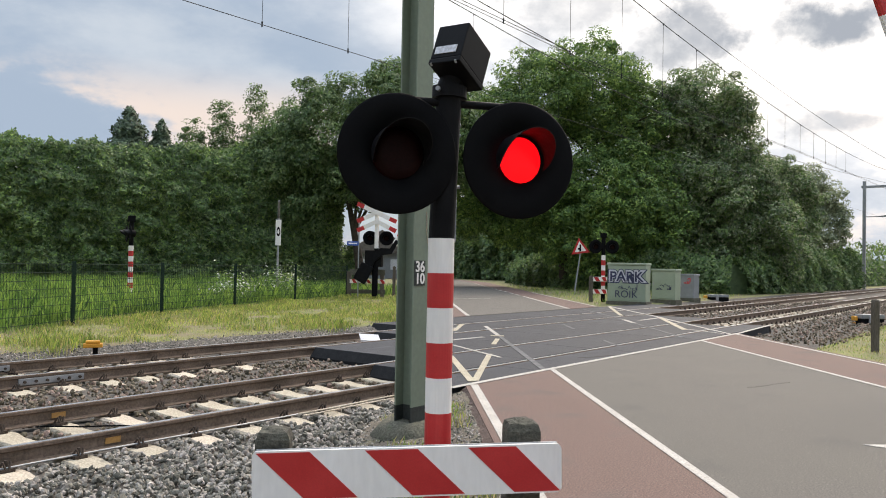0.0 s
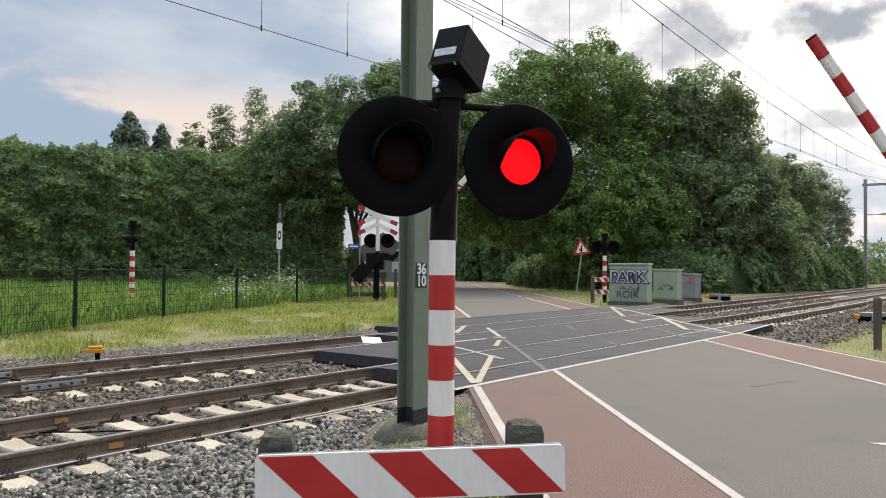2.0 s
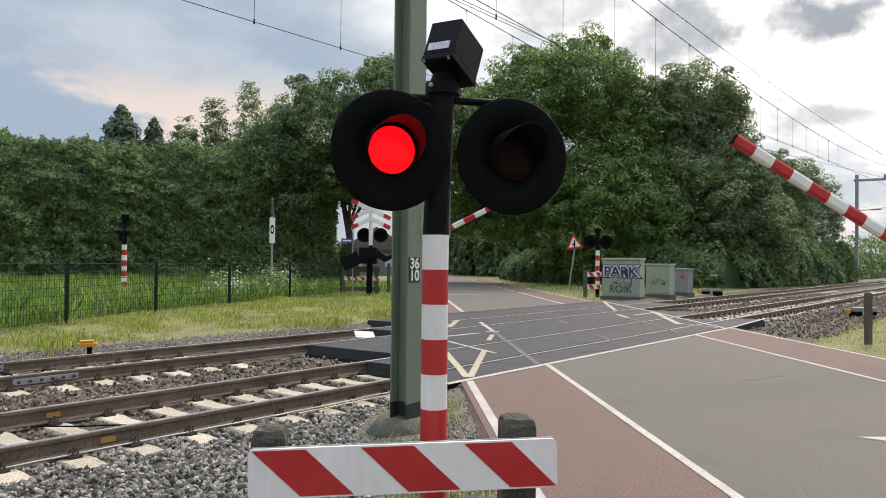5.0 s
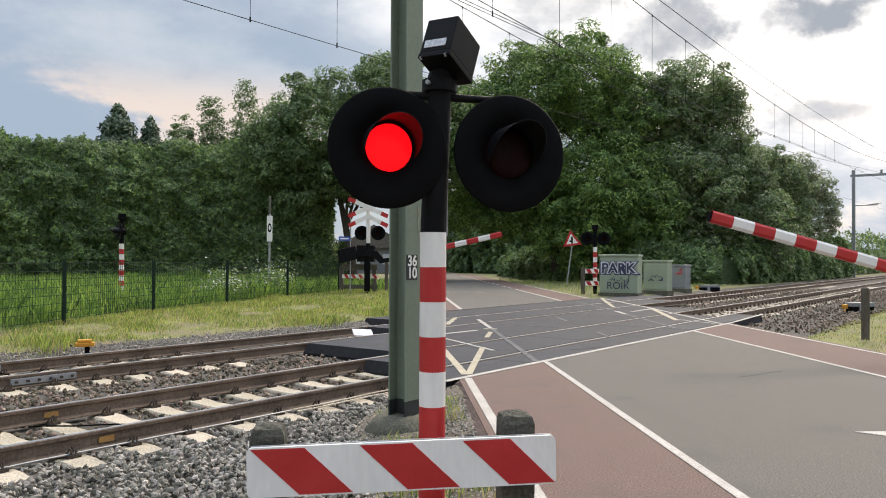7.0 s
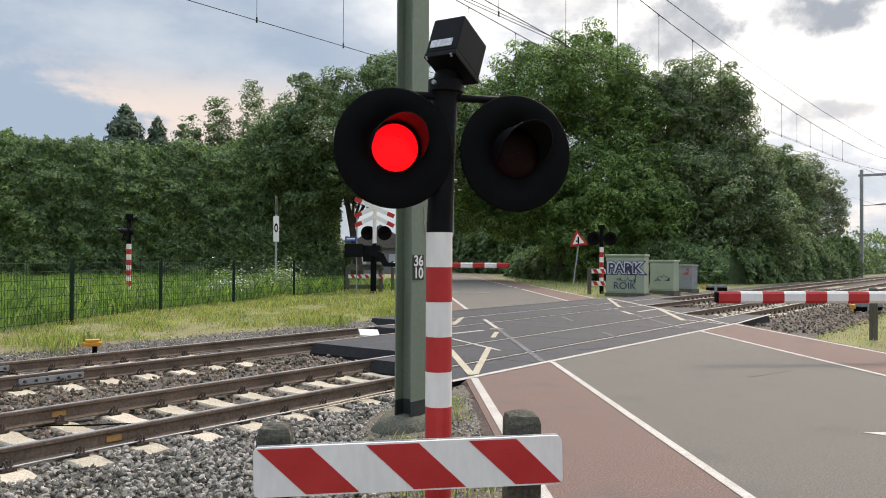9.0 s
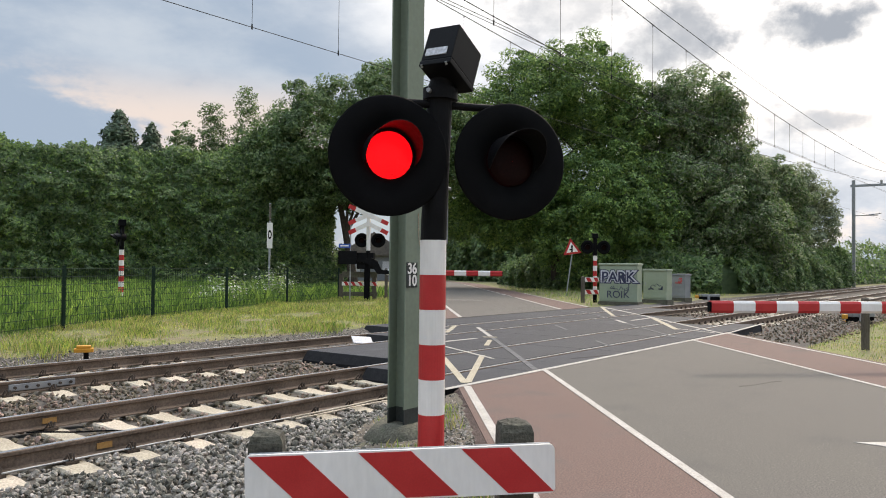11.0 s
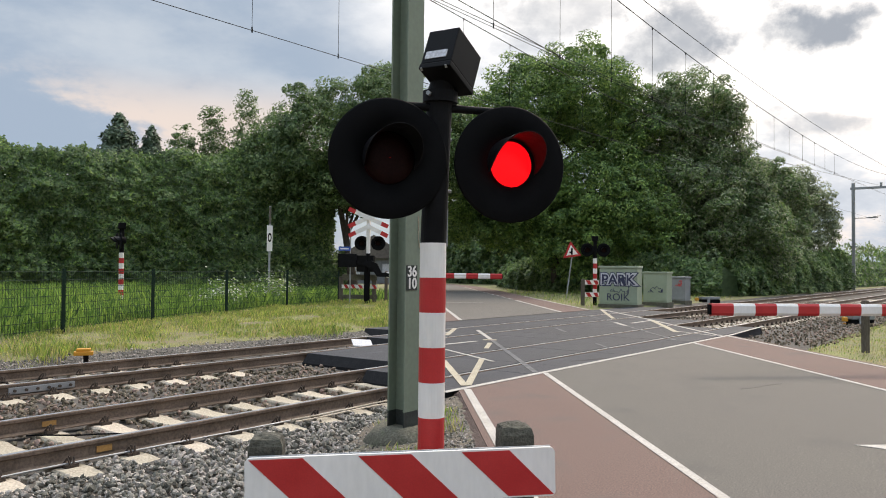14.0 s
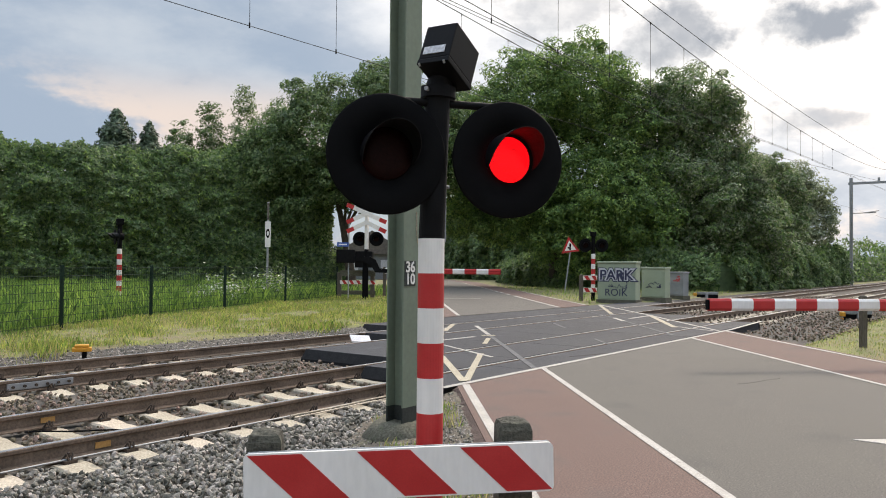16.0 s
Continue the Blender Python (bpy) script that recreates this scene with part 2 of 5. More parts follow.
M["grass"] = leaf_material("meadow grass", (0.135, 0.245, 0.045), (0.235, 0.37, 0.075), trans=0.4, scale=0.5)
M["dry_grass"] = leaf_material("short verge grass", (0.25, 0.315, 0.065), (0.43, 0.45, 0.125), trans=0.4, scale=0.6)
M["straw"] = leaf_material("dry straw-coloured grass", (0.33, 0.29, 0.12), (0.50, 0.44, 0.20), trans=0.3, scale=0.6)
M["blossom"] = leaf_material("white blossom", (0.5, 0.52, 0.45), (0.6, 0.62, 0.55))
M["wall"] = material("grey cladding", (0.16, 0.17, 0.18), (0.2, 0.21, 0.22), rough=0.7)


# ---- building helpers ----
def part(name, bm, mat, parent=None, label="", smooth=False, at=None):
    me = bpy.data.meshes.new(name)
    bm.normal_update()
    bm.to_mesh(me)
    bm.free()
    for m in (mat if isinstance(mat, (list, tuple)) else [mat]):
        me.materials.append(M[m])
    if smooth:
        for f in me.polygons:
            f.use_smooth = True
    ob = new(name, me)
    if parent:
        ob.parent = parent
    if at:
        ob.matrix_basis = at
    return tagged(ob, label)


def thing(name, label, category, at=None, group="", kind=""):
    ob = new(name)
    ob.empty_display_size = 0.1
    if at:
        ob.matrix_basis = at
    return tagged(ob, label, category, group, kind)


def array_mesh(name, verts, faces, mats, index=None, flat=True):
    """A mesh from numpy arrays; faces all of one size."""
    me = bpy.data.meshes.new(name)
    n, k = faces.shape
    me.vertices.add(len(verts))
    me.vertices.foreach_set("co", np.ascontiguousarray(verts, dtype=np.float32).ravel())
    me.loops.add(n * k)
    me.loops.foreach_set("vertex_index", np.ascontiguousarray(faces, dtype=np.int32).ravel())
    me.polygons.add(n)
    me.polygons.foreach_set("loop_start", np.arange(0, n * k, k, dtype=np.int32))
    for m in mats:
        me.materials.append(M[m])
    if index is not None:
        me.polygons.foreach_set("material_index", np.asarray(index, dtype=np.int32))
    me.update(calc_edges=True)
    if flat:
        me.shade_flat()
    return me


def box(bm, x0, x1, y0, y1, z0, z1, bevel=0.0, turn=None, mat=0):
    r = bmesh.ops.create_cube(bm, size=1.0, matrix=Matrix.Translation(((x0 + x1) / 2, (y0 + y1) / 2, (z0 + z1) / 2)) @ Matrix.Diagonal((x1 - x0, y1 - y0, z1 - z0, 1)))
    vs = r["verts"]
    if turn:
        bmesh.ops.transform(bm, matrix=turn, verts=vs)
    fs = {f for v in vs for f in v.link_faces}
    for f in fs:
        f.material_index = mat
    if bevel:
        es = list({e for v in vs for e in v.link_edges})
        bmesh.ops.bevel(bm, geom=es, offset=bevel, segments=2, affect="EDGES", profile=0.6)


def tube(bm, a, b, r0, r1=None, seg=16, caps=True, mat=0):
    a, b = Vector(a), Vector(b)
    r1 = r0 if r1 is None else r1
    m = Matrix.Translation((a + b) / 2) @ (b - a).to_track_quat("Z", "Y").to_matrix().to_4x4()
    r = bmesh.ops.create_cone(bm, cap_ends=caps, segments=seg, radius1=r0, radius2=r1, depth=(b - a).length, matrix=m)
    for v in r["verts"]:
        for f in v.link_faces:
            f.material_index = mat


def slab(bm, pts, z0, z1, mat=0):
    """A prism over a polygon of (x, y), counter-clockwise."""
    lo = [bm.verts.new((x, y, z0)) for x, y in pts]
    hi = [bm.verts.new((x, y, z1)) for x, y in pts]
    fs = [bm.faces.new(hi), bm.faces.new(lo[::-1])]
    for i in range(len(pts)):
        j = (i + 1) % len(pts)
        fs.append(bm.faces.new((lo[i], lo[j], hi[j], hi[i])))
    for f in fs:
        f.material_index = mat
    bmesh.ops.recalc_face_normals(bm, faces=fs)


def lathe(bm, profile, seg=32, m=None, mat=0):
    """Turns a list of (radius, z) about the z axis."""
    rings = []
    for r, z in profile:
        rings.append([bm.verts.new((r * math.cos(a), r * math.sin(a), z)) for a in (2 * math.pi * i / seg for i in range(seg))])
    fs = []
    for p, q in zip(rings, rings[1:]):
        for i in range(seg):
            j = (i + 1) % seg
            fs.append(bm.faces.new((p[i], p[j], q[j], q[i])))
    for f in fs:
        f.material_index, f.smooth = mat, True
    if m:
        bmesh.ops.transform(bm, matrix=m, verts=[v for ring in rings for v in ring])


def text_mesh(name, words, size, mat, parent, m, label="", bold=0.0, extrude=0.002):
    cu = bpy.data.curves.new(name, "FONT")
    cu.body, cu.size, cu.align_x, cu.align_y, cu.extrude, cu.offset = words, size, "CENTER", "CENTER", extrude, bold
    tmp = new("text", cu)
    bpy.context.view_layer.update()
    me = bpy.data.meshes.new_from_object(tmp.evaluated_get(bpy.context.evaluated_depsgraph_get()))
    bpy.data.objects.remove(tmp)
    me.materials.clear()
    me.materials.append(M[mat])
    me.name = name
    ob = new(name, me)
    ob.parent, ob.matrix_basis = parent, m
    return tagged(ob, label)


def sweep(bm, pts, r, seg=5):
    """One continuous round wire through the points."""
    pts = [Vector(p) for p in pts]
    rings = []
    for i, p in enumerate(pts):
        d = (pts[min(i + 1, len(pts) - 1)] - pts[max(i - 1, 0)]).normalized()
        u = d.orthogonal().normalized() if i == 0 else (u - d * u.dot(d)).normalized()
        v = d.cross(u)
        rings.append([bm.verts.new(p + (u * math.cos(a) + v * math.sin(a)) * r) for a in (2 * math.pi * k / seg for k in range(seg))])
    for p, q in zip(rings, rings[1:]):
        for i in range(seg):
            bm.faces.new((p[i], p[(i + 1) % seg], q[(i + 1) % seg], q[i]))
    bm.faces.new(rings[0][::-1])
    bm.faces.new(rings[-1])


RX, RY = 0.7687, 0.6396


def road(s, t):
    """Road frame: s along the road, t to its right."""
    return (s * RX + t * RY, s * RY - t * RX)


def road_bend(s, t):
    """The road frame, straight to s = 70 and then turning left."""
    if s <= 70:
        return road(s, t)
    k = (s - 70) / 45
    r = 45 + t
    x, y = road(70, -45)
    return (x + r * (RY * math.cos(k) + RX * math.sin(k)), y + r * (-RX * math.cos(k) + RY * math.sin(k)))


def road_at(t, y):
    """The point of the road's line t at the world's y."""
    return road((y + RX * t) / RY, t)


# ---- ground ----
def ground_height(x, y):
    """Flat verge, with a shallow trough for the tracks."""
    low = -4.9 if x < 9 else -3.3
    d = max(0.0, min(1.0, min(y - low, 7.4 - y) / 0.9))
    return -0.07 - 0.33 * d + (0.03 * noise.noise(Vector((x * 0.4, y * 0.4, 0))) if abs(x) < 120 and abs(y) < 120 else 0)


def make_ground():
    xs = [-2500, -600, -150, -60, -30] + [-20 + 0.9 * i for i in range(110)] + [90, 120, 200, 500, 2500]
    ys = [-2500, -600, -150, -60, -30] + [-20 + 0.5 * i for i in range(100)] + [34, 40, 50, 60, 90, 150, 400, 2500]
    verts = np.array([(x, y, ground_height(x, y)) for y in ys for x in xs])
    w = len(xs)
    faces = np.array([(j * w + i, j * w + i + 1, (j + 1) * w + i + 1, (j + 1) * w + i) for j in range(len(ys) - 1) for i in range(w - 1)])
    ob = new("ground", array_mesh("ground", verts, faces, ["ground"], flat=False))
    tagged(ob, "grassy verge and meadow soil", "ground", kind="structure")
    # ballast bed: packed top, uneven, with sloped shoulders
    xs = [-60, -30, -12] + [-6 + 0.25 * i for i in range(64)] + [10.5 + 0.8 * i for i in range(60)] + [70, 100, 300]
    prof = [(-2.25, -0.42), (-1.45, -0.22), (-0.9, -0.20), (-0.3, -0.21), (0.3, -0.235), (0.75, -0.24), (1.2, -0.235), (1.8, -0.21), (2.4, -0.22), (2.75, -0.24), (3.3, -0.21),
            (3.7, -0.22), (4.2, -0.24), (4.74, -0.24), (5.3, -0.23), (5.9, -0.21), (6.5, -0.21), (6.95, -0.19), (7.28, -0.085), (7.5, -0.25)]
    prof = [(-6.2, -0.45), (-4.9, -0.17), (-3.6, -0.14)] + [(-2.6, -0.16)] + prof[1:]

    def settled(x, y, z):
        return z if x < 10 or y > -3.0 else -0.46
    verts = np.array([(x, y, settled(x, y, z) + 0.02 * noise.noise(Vector((x * 2, y * 2, 1)))) for x in xs for y, z in prof])
    w = len(prof)
    faces = np.array([(i * w + j, (i + 1) * w + j, (i + 1) * w + j + 1, i * w + j + 1) for i in range(len(xs) - 1) for j in range(w - 1)])
    ob = new("ballast_bed", array_mesh("ballast_bed", verts, faces, ["bed"], flat=False))
    tagged(ob, "packed grey-brown ballast bed under two tracks", "ballast", kind="structure")


def make_road():
    near, far = -0.86, 7.32
    bands = [("pavement", "red asphalt cycle lane beside the road", "cycle lane", "red_asphalt", 6.05, 7.53),
             ("road", "grey asphalt carriageway before the crossing", "road", "asphalt", 7.53, 11.9),
             ("pavement", "red asphalt cycle lane beside the road", "cycle lane", "red_asphalt", 11.9, 13.7)]
    for name, label, cat, mat, a, b in bands:
        bm = bmesh.new()
        slab(bm, [road(-40, a), road(-40, b), road_at(b, near), road_at(a, near)], -0.2, 0.0)
        tagged(part(name, bm, mat), label, cat, kind="structure")
    bands = [("pavement", "red asphalt cycle lane beyond the tracks", "cycle lane", "red_asphalt", 5.75, 7.2),
             ("road", "grey asphalt road running away under trees", "road", "asphalt", 7.2, 11.6),
             ("pavement", "red asphalt cycle lane beyond the tracks", "cycle lane", "red_asphalt", 11.6, 13.25)]
    for name, label, cat, mat, a, b in bands:
        bm = bmesh.new()
        slab(bm, [road_at(a, far), road_at(b, far)] + [road_bend(q, b) for q in range(70, 131, 6)] + [road_bend(q, a) for q in range(130, 69, -6)], -0.2, 0.0)
        tagged(part(name, bm, mat), label, cat, kind="structure")
    rng = random.Random(12)
    bm = bmesh.new()
    inner, outer = [], []
    for i in range(95):
        q = -8.0 + i * 0.15
        w = 0.10 + 0.05 * math.sin(q * 0.9) + rng.uniform(-0.035, 0.035)
        if road(q, 6.05)[1] > near - 0.02:
            break
        inner.append(road(q, 6.046))
        outer.append(road(q, 6.046 - max(0.03, w)))
    for (a, b), (c, d) in zip(zip(inner, outer), zip(inner[1:], outer[1:])):
        vs = [bm.verts.new((*p, z)) for p, z in ((a, -0.004), (c, -0.004), (d, -0.05), (b, -0.05))]
        bm.faces.new(vs)
    bmesh.ops.remove_doubles(bm, verts=bm.verts, dist=0.001)
    bmesh.ops.recalc_face_normals(bm, faces=bm.faces)
    tagged(part("kerb", bm, "crumble"), "crumbling red-brown edge along the cycle lane", "kerb", kind="structure")


def make_verge():
    """A strip of trodden soil between ballast and cycle lane, uneven and sloping."""
    rows = []
    bm = bmesh.new()
    for i in range(60):
        q = -8 + i * 0.3
        row = []
        for t, z in ((4.55, -0.26), (4.95, -0.13), (5.4, -0.085), (5.75, -0.055), (6.04, -0.032)):
            t2 = t + 0.12 * noise.noise(Vector((q, t, 4))) if t < 6.0 else t
            x, y = road(q, t2)
            row.append(bm.verts.new((x, y, z + 0.018 * noise.noise(Vector((x * 3, y * 3, 9))) - 0.14 * max(0.0, min(1.0, (y + 0.95) / 0.3)))))
        rows.append(row)
    for p, q in zip(rows, rows[1:]):
        for k in range(4):
            bm.faces.new((p[k], p[k + 1], q[k + 1], q[k]))
    tagged(part("verge", bm, "soil", smooth=True), "trodden gravelly soil verge beside the cycle lane", "verge", kind="structure")


def make_markings():
    laid = [0]

    def line(a, b, w, mat="white_line", z=0.0):
        laid[0] += 1
        z += 0.0004 * (laid[0] % 12)
        a, b = Vector((*a, 0)), Vector((*b, 0))
        d = (b - a).normalized()
        n = Vector((-d.y, d.x, 0)) * w / 2
        bm = bmesh.new()
        slab(bm, [tuple((p)[:2]) for p in (a - n, b - n, b + n, a + n)], z + 0.002, z + 0.006)
        tagged(part("road_marking", bm, mat), "worn painted line on the road", "road marking", kind="structure")

    for t, w in ((6.17, 0.10), (7.53, 0.085), (11.9, 0.085), (13.52, 0.08)):
        line(road(-40, t), road_at(t, -0.93), w)
    line((8.1, -0.86), (20.4, -0.97), 0.10)
    line((20.4, -0.97), (24.4, -0.75), 0.08)
    # cream tape and worn paint on the panels
    for a, b, w, mat in (((10.95, 1.25), (8.76, -0.73), 0.11, "cream_line"), ((8.82, -0.74), (11.71, 0.93), 0.10, "cream_line"),
                         ((13.21, 1.83), (14.3, 2.44), 0.10, "cream_line"), ((14.8, 2.95), (14.98, 2.70), 0.16, "cream_line"),
                         ((12.5, 2.35), (11.39, 0.49), 0.07, "white_line"), ((13.3, 2.98), (14.45, 2.91), 0.11, "white_line"),
                         ((15.26, 4.32), (17.2, 5.45), 0.12, "cream_line"), ((15.2, 4.9), (16.1, 4.75), 0.12, "white_line"),
                         ((17.09, 4.63), (15.1, 2.95), 0.10, "white_line"), ((15.1, 2.95), (10.6, -0.8), 0.10, "worn_line"),
                         ((19.33, 3.53), (18.07, 2.53), 0.10, "worn_line"), ((15.77, 0.62), (14.9, -0.1), 0.08, "worn_line"),
                         ((22.71, 3.22), (21.6, 2.42), 0.13, "white_line"), ((21.6, 2.42), (17.88, -0.4), 0.09, "worn_line"),
                         ((26.9, 6.7), (22.8, 3.3), 0.09, "worn_line"), ((29.8, 6.97), (24.6, 4.14), 0.13, "cream_line"),
                         ((30.2, 7.2), (24.84, 2.9), 0.11, "white_line"), ((24.84, 2.9), (20.63, -0.29), 0.09, "white_line"),
                         ((20.63, -0.29), (19.8, -0.95), 0.08, "white_line"), ((24.84, 2.9), (20.3, 0.43), 0.15, "cream_line"),
                         ((20.6, 0.57), (19.85, -0.7), 0.06, "white_line"), ((22.78, 2.73), (24.9, 2.83), 0.11, "white_line")):
        line(a, b, w, mat, -0.003)
    line(road_at(7.25, 7.4), road(33.2, 7.2), 0.12)
    line(road(33.3, 7.1), road(33.3, 9.4), 0.14)
    line(road_at(11.6, 7.4), road(37.0, 11.6), 0.12)
    line(road_at(13.15, 7.4), road(44.0, 13.2), 0.10)
    for i in range(12):
        line(road(38.5 + i * 2.6, 11.6), road(39.9 + i * 2.6, 11.6), 0.12)
    for s0, t0, n in ((9.2, 8.3, 9), (6.0, 9.9, 6)):
        bm = bmesh.new()
        pts = [(*road(s0 + 0.1 * i + 0.03 * math.sin(5.1 * i), t0 + 0.17 * i), 0.001) for i in range(n)]
        sweep(bm, pts, 0.004, 4)
        tagged(part("road_crack", bm, "kerb"), "thin dark crack across the asphalt", "crack", kind="structure")
    # white arrow head in the carriageway
    bm = bmesh.new()
    slab(bm, [road(2.62, 9.46), road(2.2, 9.95), road(2.2, 10.9), road(2.66, 10.9)], 0.002, 0.006)
    tagged(part("road_marking", bm, "white_line"), "white painted arrow head on the road", "road marking", kind="structure")


# ---- tracks ----
DECK = [(-0.80, -0.09, 8.0, 23.9), (0.09, 1.415, 9.15, 22.7), (1.60, 3.89, 10.25, 25.8), (4.09, 5.40, 13.6, 30.8), (5.60, 7.26, 15.6, 34.0)]


def make_track(y0, label):
    tr = thing("railway_track", label, "railway track", kind="structure")
    prof = [(-0.07, -0.17), (0.07, -0.17), (0.07, -0.158), (0.012, -0.14), (0.009, -0.05), (0.035, -0.036), (0.036, -0.008), (0.028, 0.0),
            (-0.028, 0.0), (-0.036, -0.008), (-0.035, -0.036), (-0.009, -0.05), (-0.012, -0.14), (-0.07, -0.158)]
    for y in (y0, y0 + 1.507):
        bm = bmesh.new()
        xs = (-80, 0, 12, 40, 400)
        rings = [[bm.verts.new((x, y + a, b)) for a, b in prof] for x in xs]
        for p, q in zip(rings, rings[1:]):
            for i in range(len(prof)):
                j = (i + 1) % len(prof)
                f = bm.faces.new((p[i], p[j], q[j], q[i]))
                f.material_index = 1 if i == 7 else 0
        part("rail", bm, ["rail", "rail_top"], tr, "rust-brown rail with a worn bright head")
    # one sleeper shape: raised seats, sunken middle
    c = y0 + 0.7535
    bm = bmesh.new()
    sec = [(-1.26, -0.225, 0.11), (-1.24, -0.21, 0.12), (-0.98, -0.185, 0.13), (-0.55, -0.185, 0.13), (-0.38, -0.20, 0.115), (0.38, -0.20, 0.115), (0.55, -0.185, 0.13), (0.98, -0.185, 0.13), (1.24, -0.21, 0.12), (1.26, -0.225, 0.11)]
    rings = [[bm.verts.new((sx * w * 1.14, y, z)) for sx, z in ((-1.2, -0.36), (1.2, -0.36), (1, zt - 0.02), (0.86, zt), (-0.86, zt), (-1, zt - 0.02))] for y, zt, w in sec]
    for p, q in zip(rings, rings[1:]):
        for i in range(6):
            j = (i + 1) % 6
            bm.faces.new((p[i], q[i], q[j], p[j]))
    bm.faces.new(rings[0])
    bm.faces.new(rings[-1][::-1])
    bmesh.ops.recalc_face_normals(bm, faces=bm.faces)
    first = part("sleeper", bm, "sleeper", tr)
    bm = bmesh.new()
    for side in (-1, 1):
        for k in (-0.05, 0.05):
            tube(bm, (k, side * 0.06, -0.165), (k * 0.6, side * 0.105, -0.10), 0.011, 0.009, 6)
            tube(bm, (k * 0.6, side * 0.105, -0.10), (k * 0.2, side * 0.13, -0.175), 0.009, 0.011, 6)
        box(bm, -0.06, 0.06, side * 0.10 - 0.035, side * 0.10 + 0.035, -0.19, -0.155)
        tube(bm, (0, side * 0.09, -0.17), (0, side * 0.09, -0.09), 0.016, 0.014, 6)
    clip = part("rail_clip", bm, "clip", first)
    sets = [-0.0 + 0.6 * k for k in range(-7, 15)] + [22.8 + 0.6 * k for k in range(66)]
    x_off = 2.976 % 0.6 if y0 == 0 else 4.871 % 0.6
    lo, hi = (9.0, 22.4) if y0 == 0 else (13.4, 31.0)
    done = False
    for x in sets:
        x += x_off
        if lo < x < hi:
            continue
        if not done:
            s, done = first, True
        else:
            s = new("sleeper", first.data)
            s.parent = tr
        s.matrix_basis = pose(x + random.uniform(-0.015, 0.015), c, random.uniform(-0.006, 0.004), 0, 0, random.uniform(-0.8, 0.8))
        for k, dy in enumerate((-0.7535, 0.7535)):
            if s is first and k == 0:
                clip.matrix_basis = pose(0, dy, 0)
                continue
            if x > 45:
                continue
            o = new("rail_clip", clip.data)
            o.parent, o.matrix_basis = s, pose(0, dy, 0)
    return tr


def make_deck():
    deck = thing("crossing_deck", "dark rubber level crossing panels between the rails", "level crossing", kind="structure")
    for a, b, x0, x1 in DECK:
        n = round((x1 - x0) / 1.2)
        w = (x1 - x0) / n
        bm = bmesh.new()
        box(bm, -w / 2 + 0.002, w / 2 - 0.002, a, b, -0.30, -0.004, bevel=0.004)
        first = part("panel", bm, "deck", deck)
        for i in range(n):
            o = first if i == 0 else new("panel", first.data)
            o.parent = deck
            o.matrix_basis = pose(x0 + (i + 0.5) * w, 0, random.uniform(-0.001, 0.001))
    # sloped end pieces
    for a, b, x0, x1 in DECK:
        bm = bmesh.new()
        for x, d in ((x0 - 0.004, -0.13), (x1 + 0.004, 0.2)):
            vs = [bm.verts.new(p) for p in ((x, a, -0.008), (x, b, -0.008), (x + d, b, -0.17), (x + d, a, -0.17), (x, a, -0.25), (x, b, -0.25), (x + d, b, -0.25), (x + d, a, -0.25))]
            for q in ((0, 1, 2, 3), (4, 5, 6, 7), (0, 3, 7, 4), (1, 2, 6, 5), (2, 3, 7, 6), (0, 1, 5, 4)):
                bm.faces.new([vs[k] for k in q])
        bmesh.ops.recalc_face_normals(bm, faces=bm.faces)
        part("end_ramp", bm, "rubber", deck)


def scatter_stones(name, label, n, region, size, mat, seed):
    rng = np.random.default_rng(seed)
    t = (1 + 5 ** 0.5) / 2
    ico = np.array([(-1, t, 0), (1, t, 0), (-1, -t, 0), (1, -t, 0), (0, -1, t), (0, 1, t), (0, -1, -t), (0, 1, -t), (t, 0, -1), (t, 0, 1), (-t, 0, -1), (-t, 0, 1)]) / 1.9
    tri = np.array([(0, 11, 5), (0, 5, 1), (0, 1, 7), (0, 7, 10), (0, 10, 11), (1, 5, 9), (5, 11, 4), (11, 10, 2), (10, 7, 6), (7, 1, 8),
                    (3, 9, 4), (3, 4, 2), (3, 2, 6), (3, 6, 8), (3, 8, 9), (4, 9, 5), (2, 4, 11), (6, 2, 10), (8, 6, 7), (9, 8, 1)])
    p = region(rng, n)
    n = len(p)
    v = ico[None] * rng.uniform(0.55, 1.25, (n, 12, 1)) * rng.uniform(0.6, 1.25, (n, 1, 3))
    q = rng.normal(size=(n, 3, 3))
    q, _ = np.linalg.qr(q)
    v = np.einsum("nij,nkj->nki", q, v) * (size * rng.uniform(0.6, 1.3, n))[:, None, None] + p[:, None]
    faces = (tri[None] + 12 * np.arange(n)[:, None, None]).reshape(-1, 3)
    ob = new(name, array_mesh(name, v.reshape(-1, 3), faces, [mat]))
    return tagged(ob, label, "ballast", kind="stuff")


def on_sleeper(p):
    out = np.zeros(len(p), bool)
    for c, x_off in ((0.7535, 2.976 % 0.6), (4.7435, 4.871 % 0.6)):
        d = np.abs(((p[:, 0] - x_off) / 0.6 + 0.5) % 1 - 0.5) * 0.6
        out |= (d < 0.155) & (np.abs(p[:, 1] - c) < 1.27)
    return out


def on_rail(p):
    out = np.zeros(len(p), bool)
    for y in (0, 1.507, 3.99, 5.497):
        out |= np.abs(p[:, 1] - y) < 0.085
    return out


def bed_z(y):
    return np.interp(y, [-5.2, -3.6, -2.6, -1.45, -0.9, -0.3, 0.3, 1.2, 1.8, 2.75, 3.3, 4.2, 5.3, 6.5, 7.2], [-0.15, -0.12, -0.14, -0.20, -0.19, -0.20, -0.225, -0.225, -0.20, -0.23, -0.20, -0.23, -0.22, -0.21, -0.3])


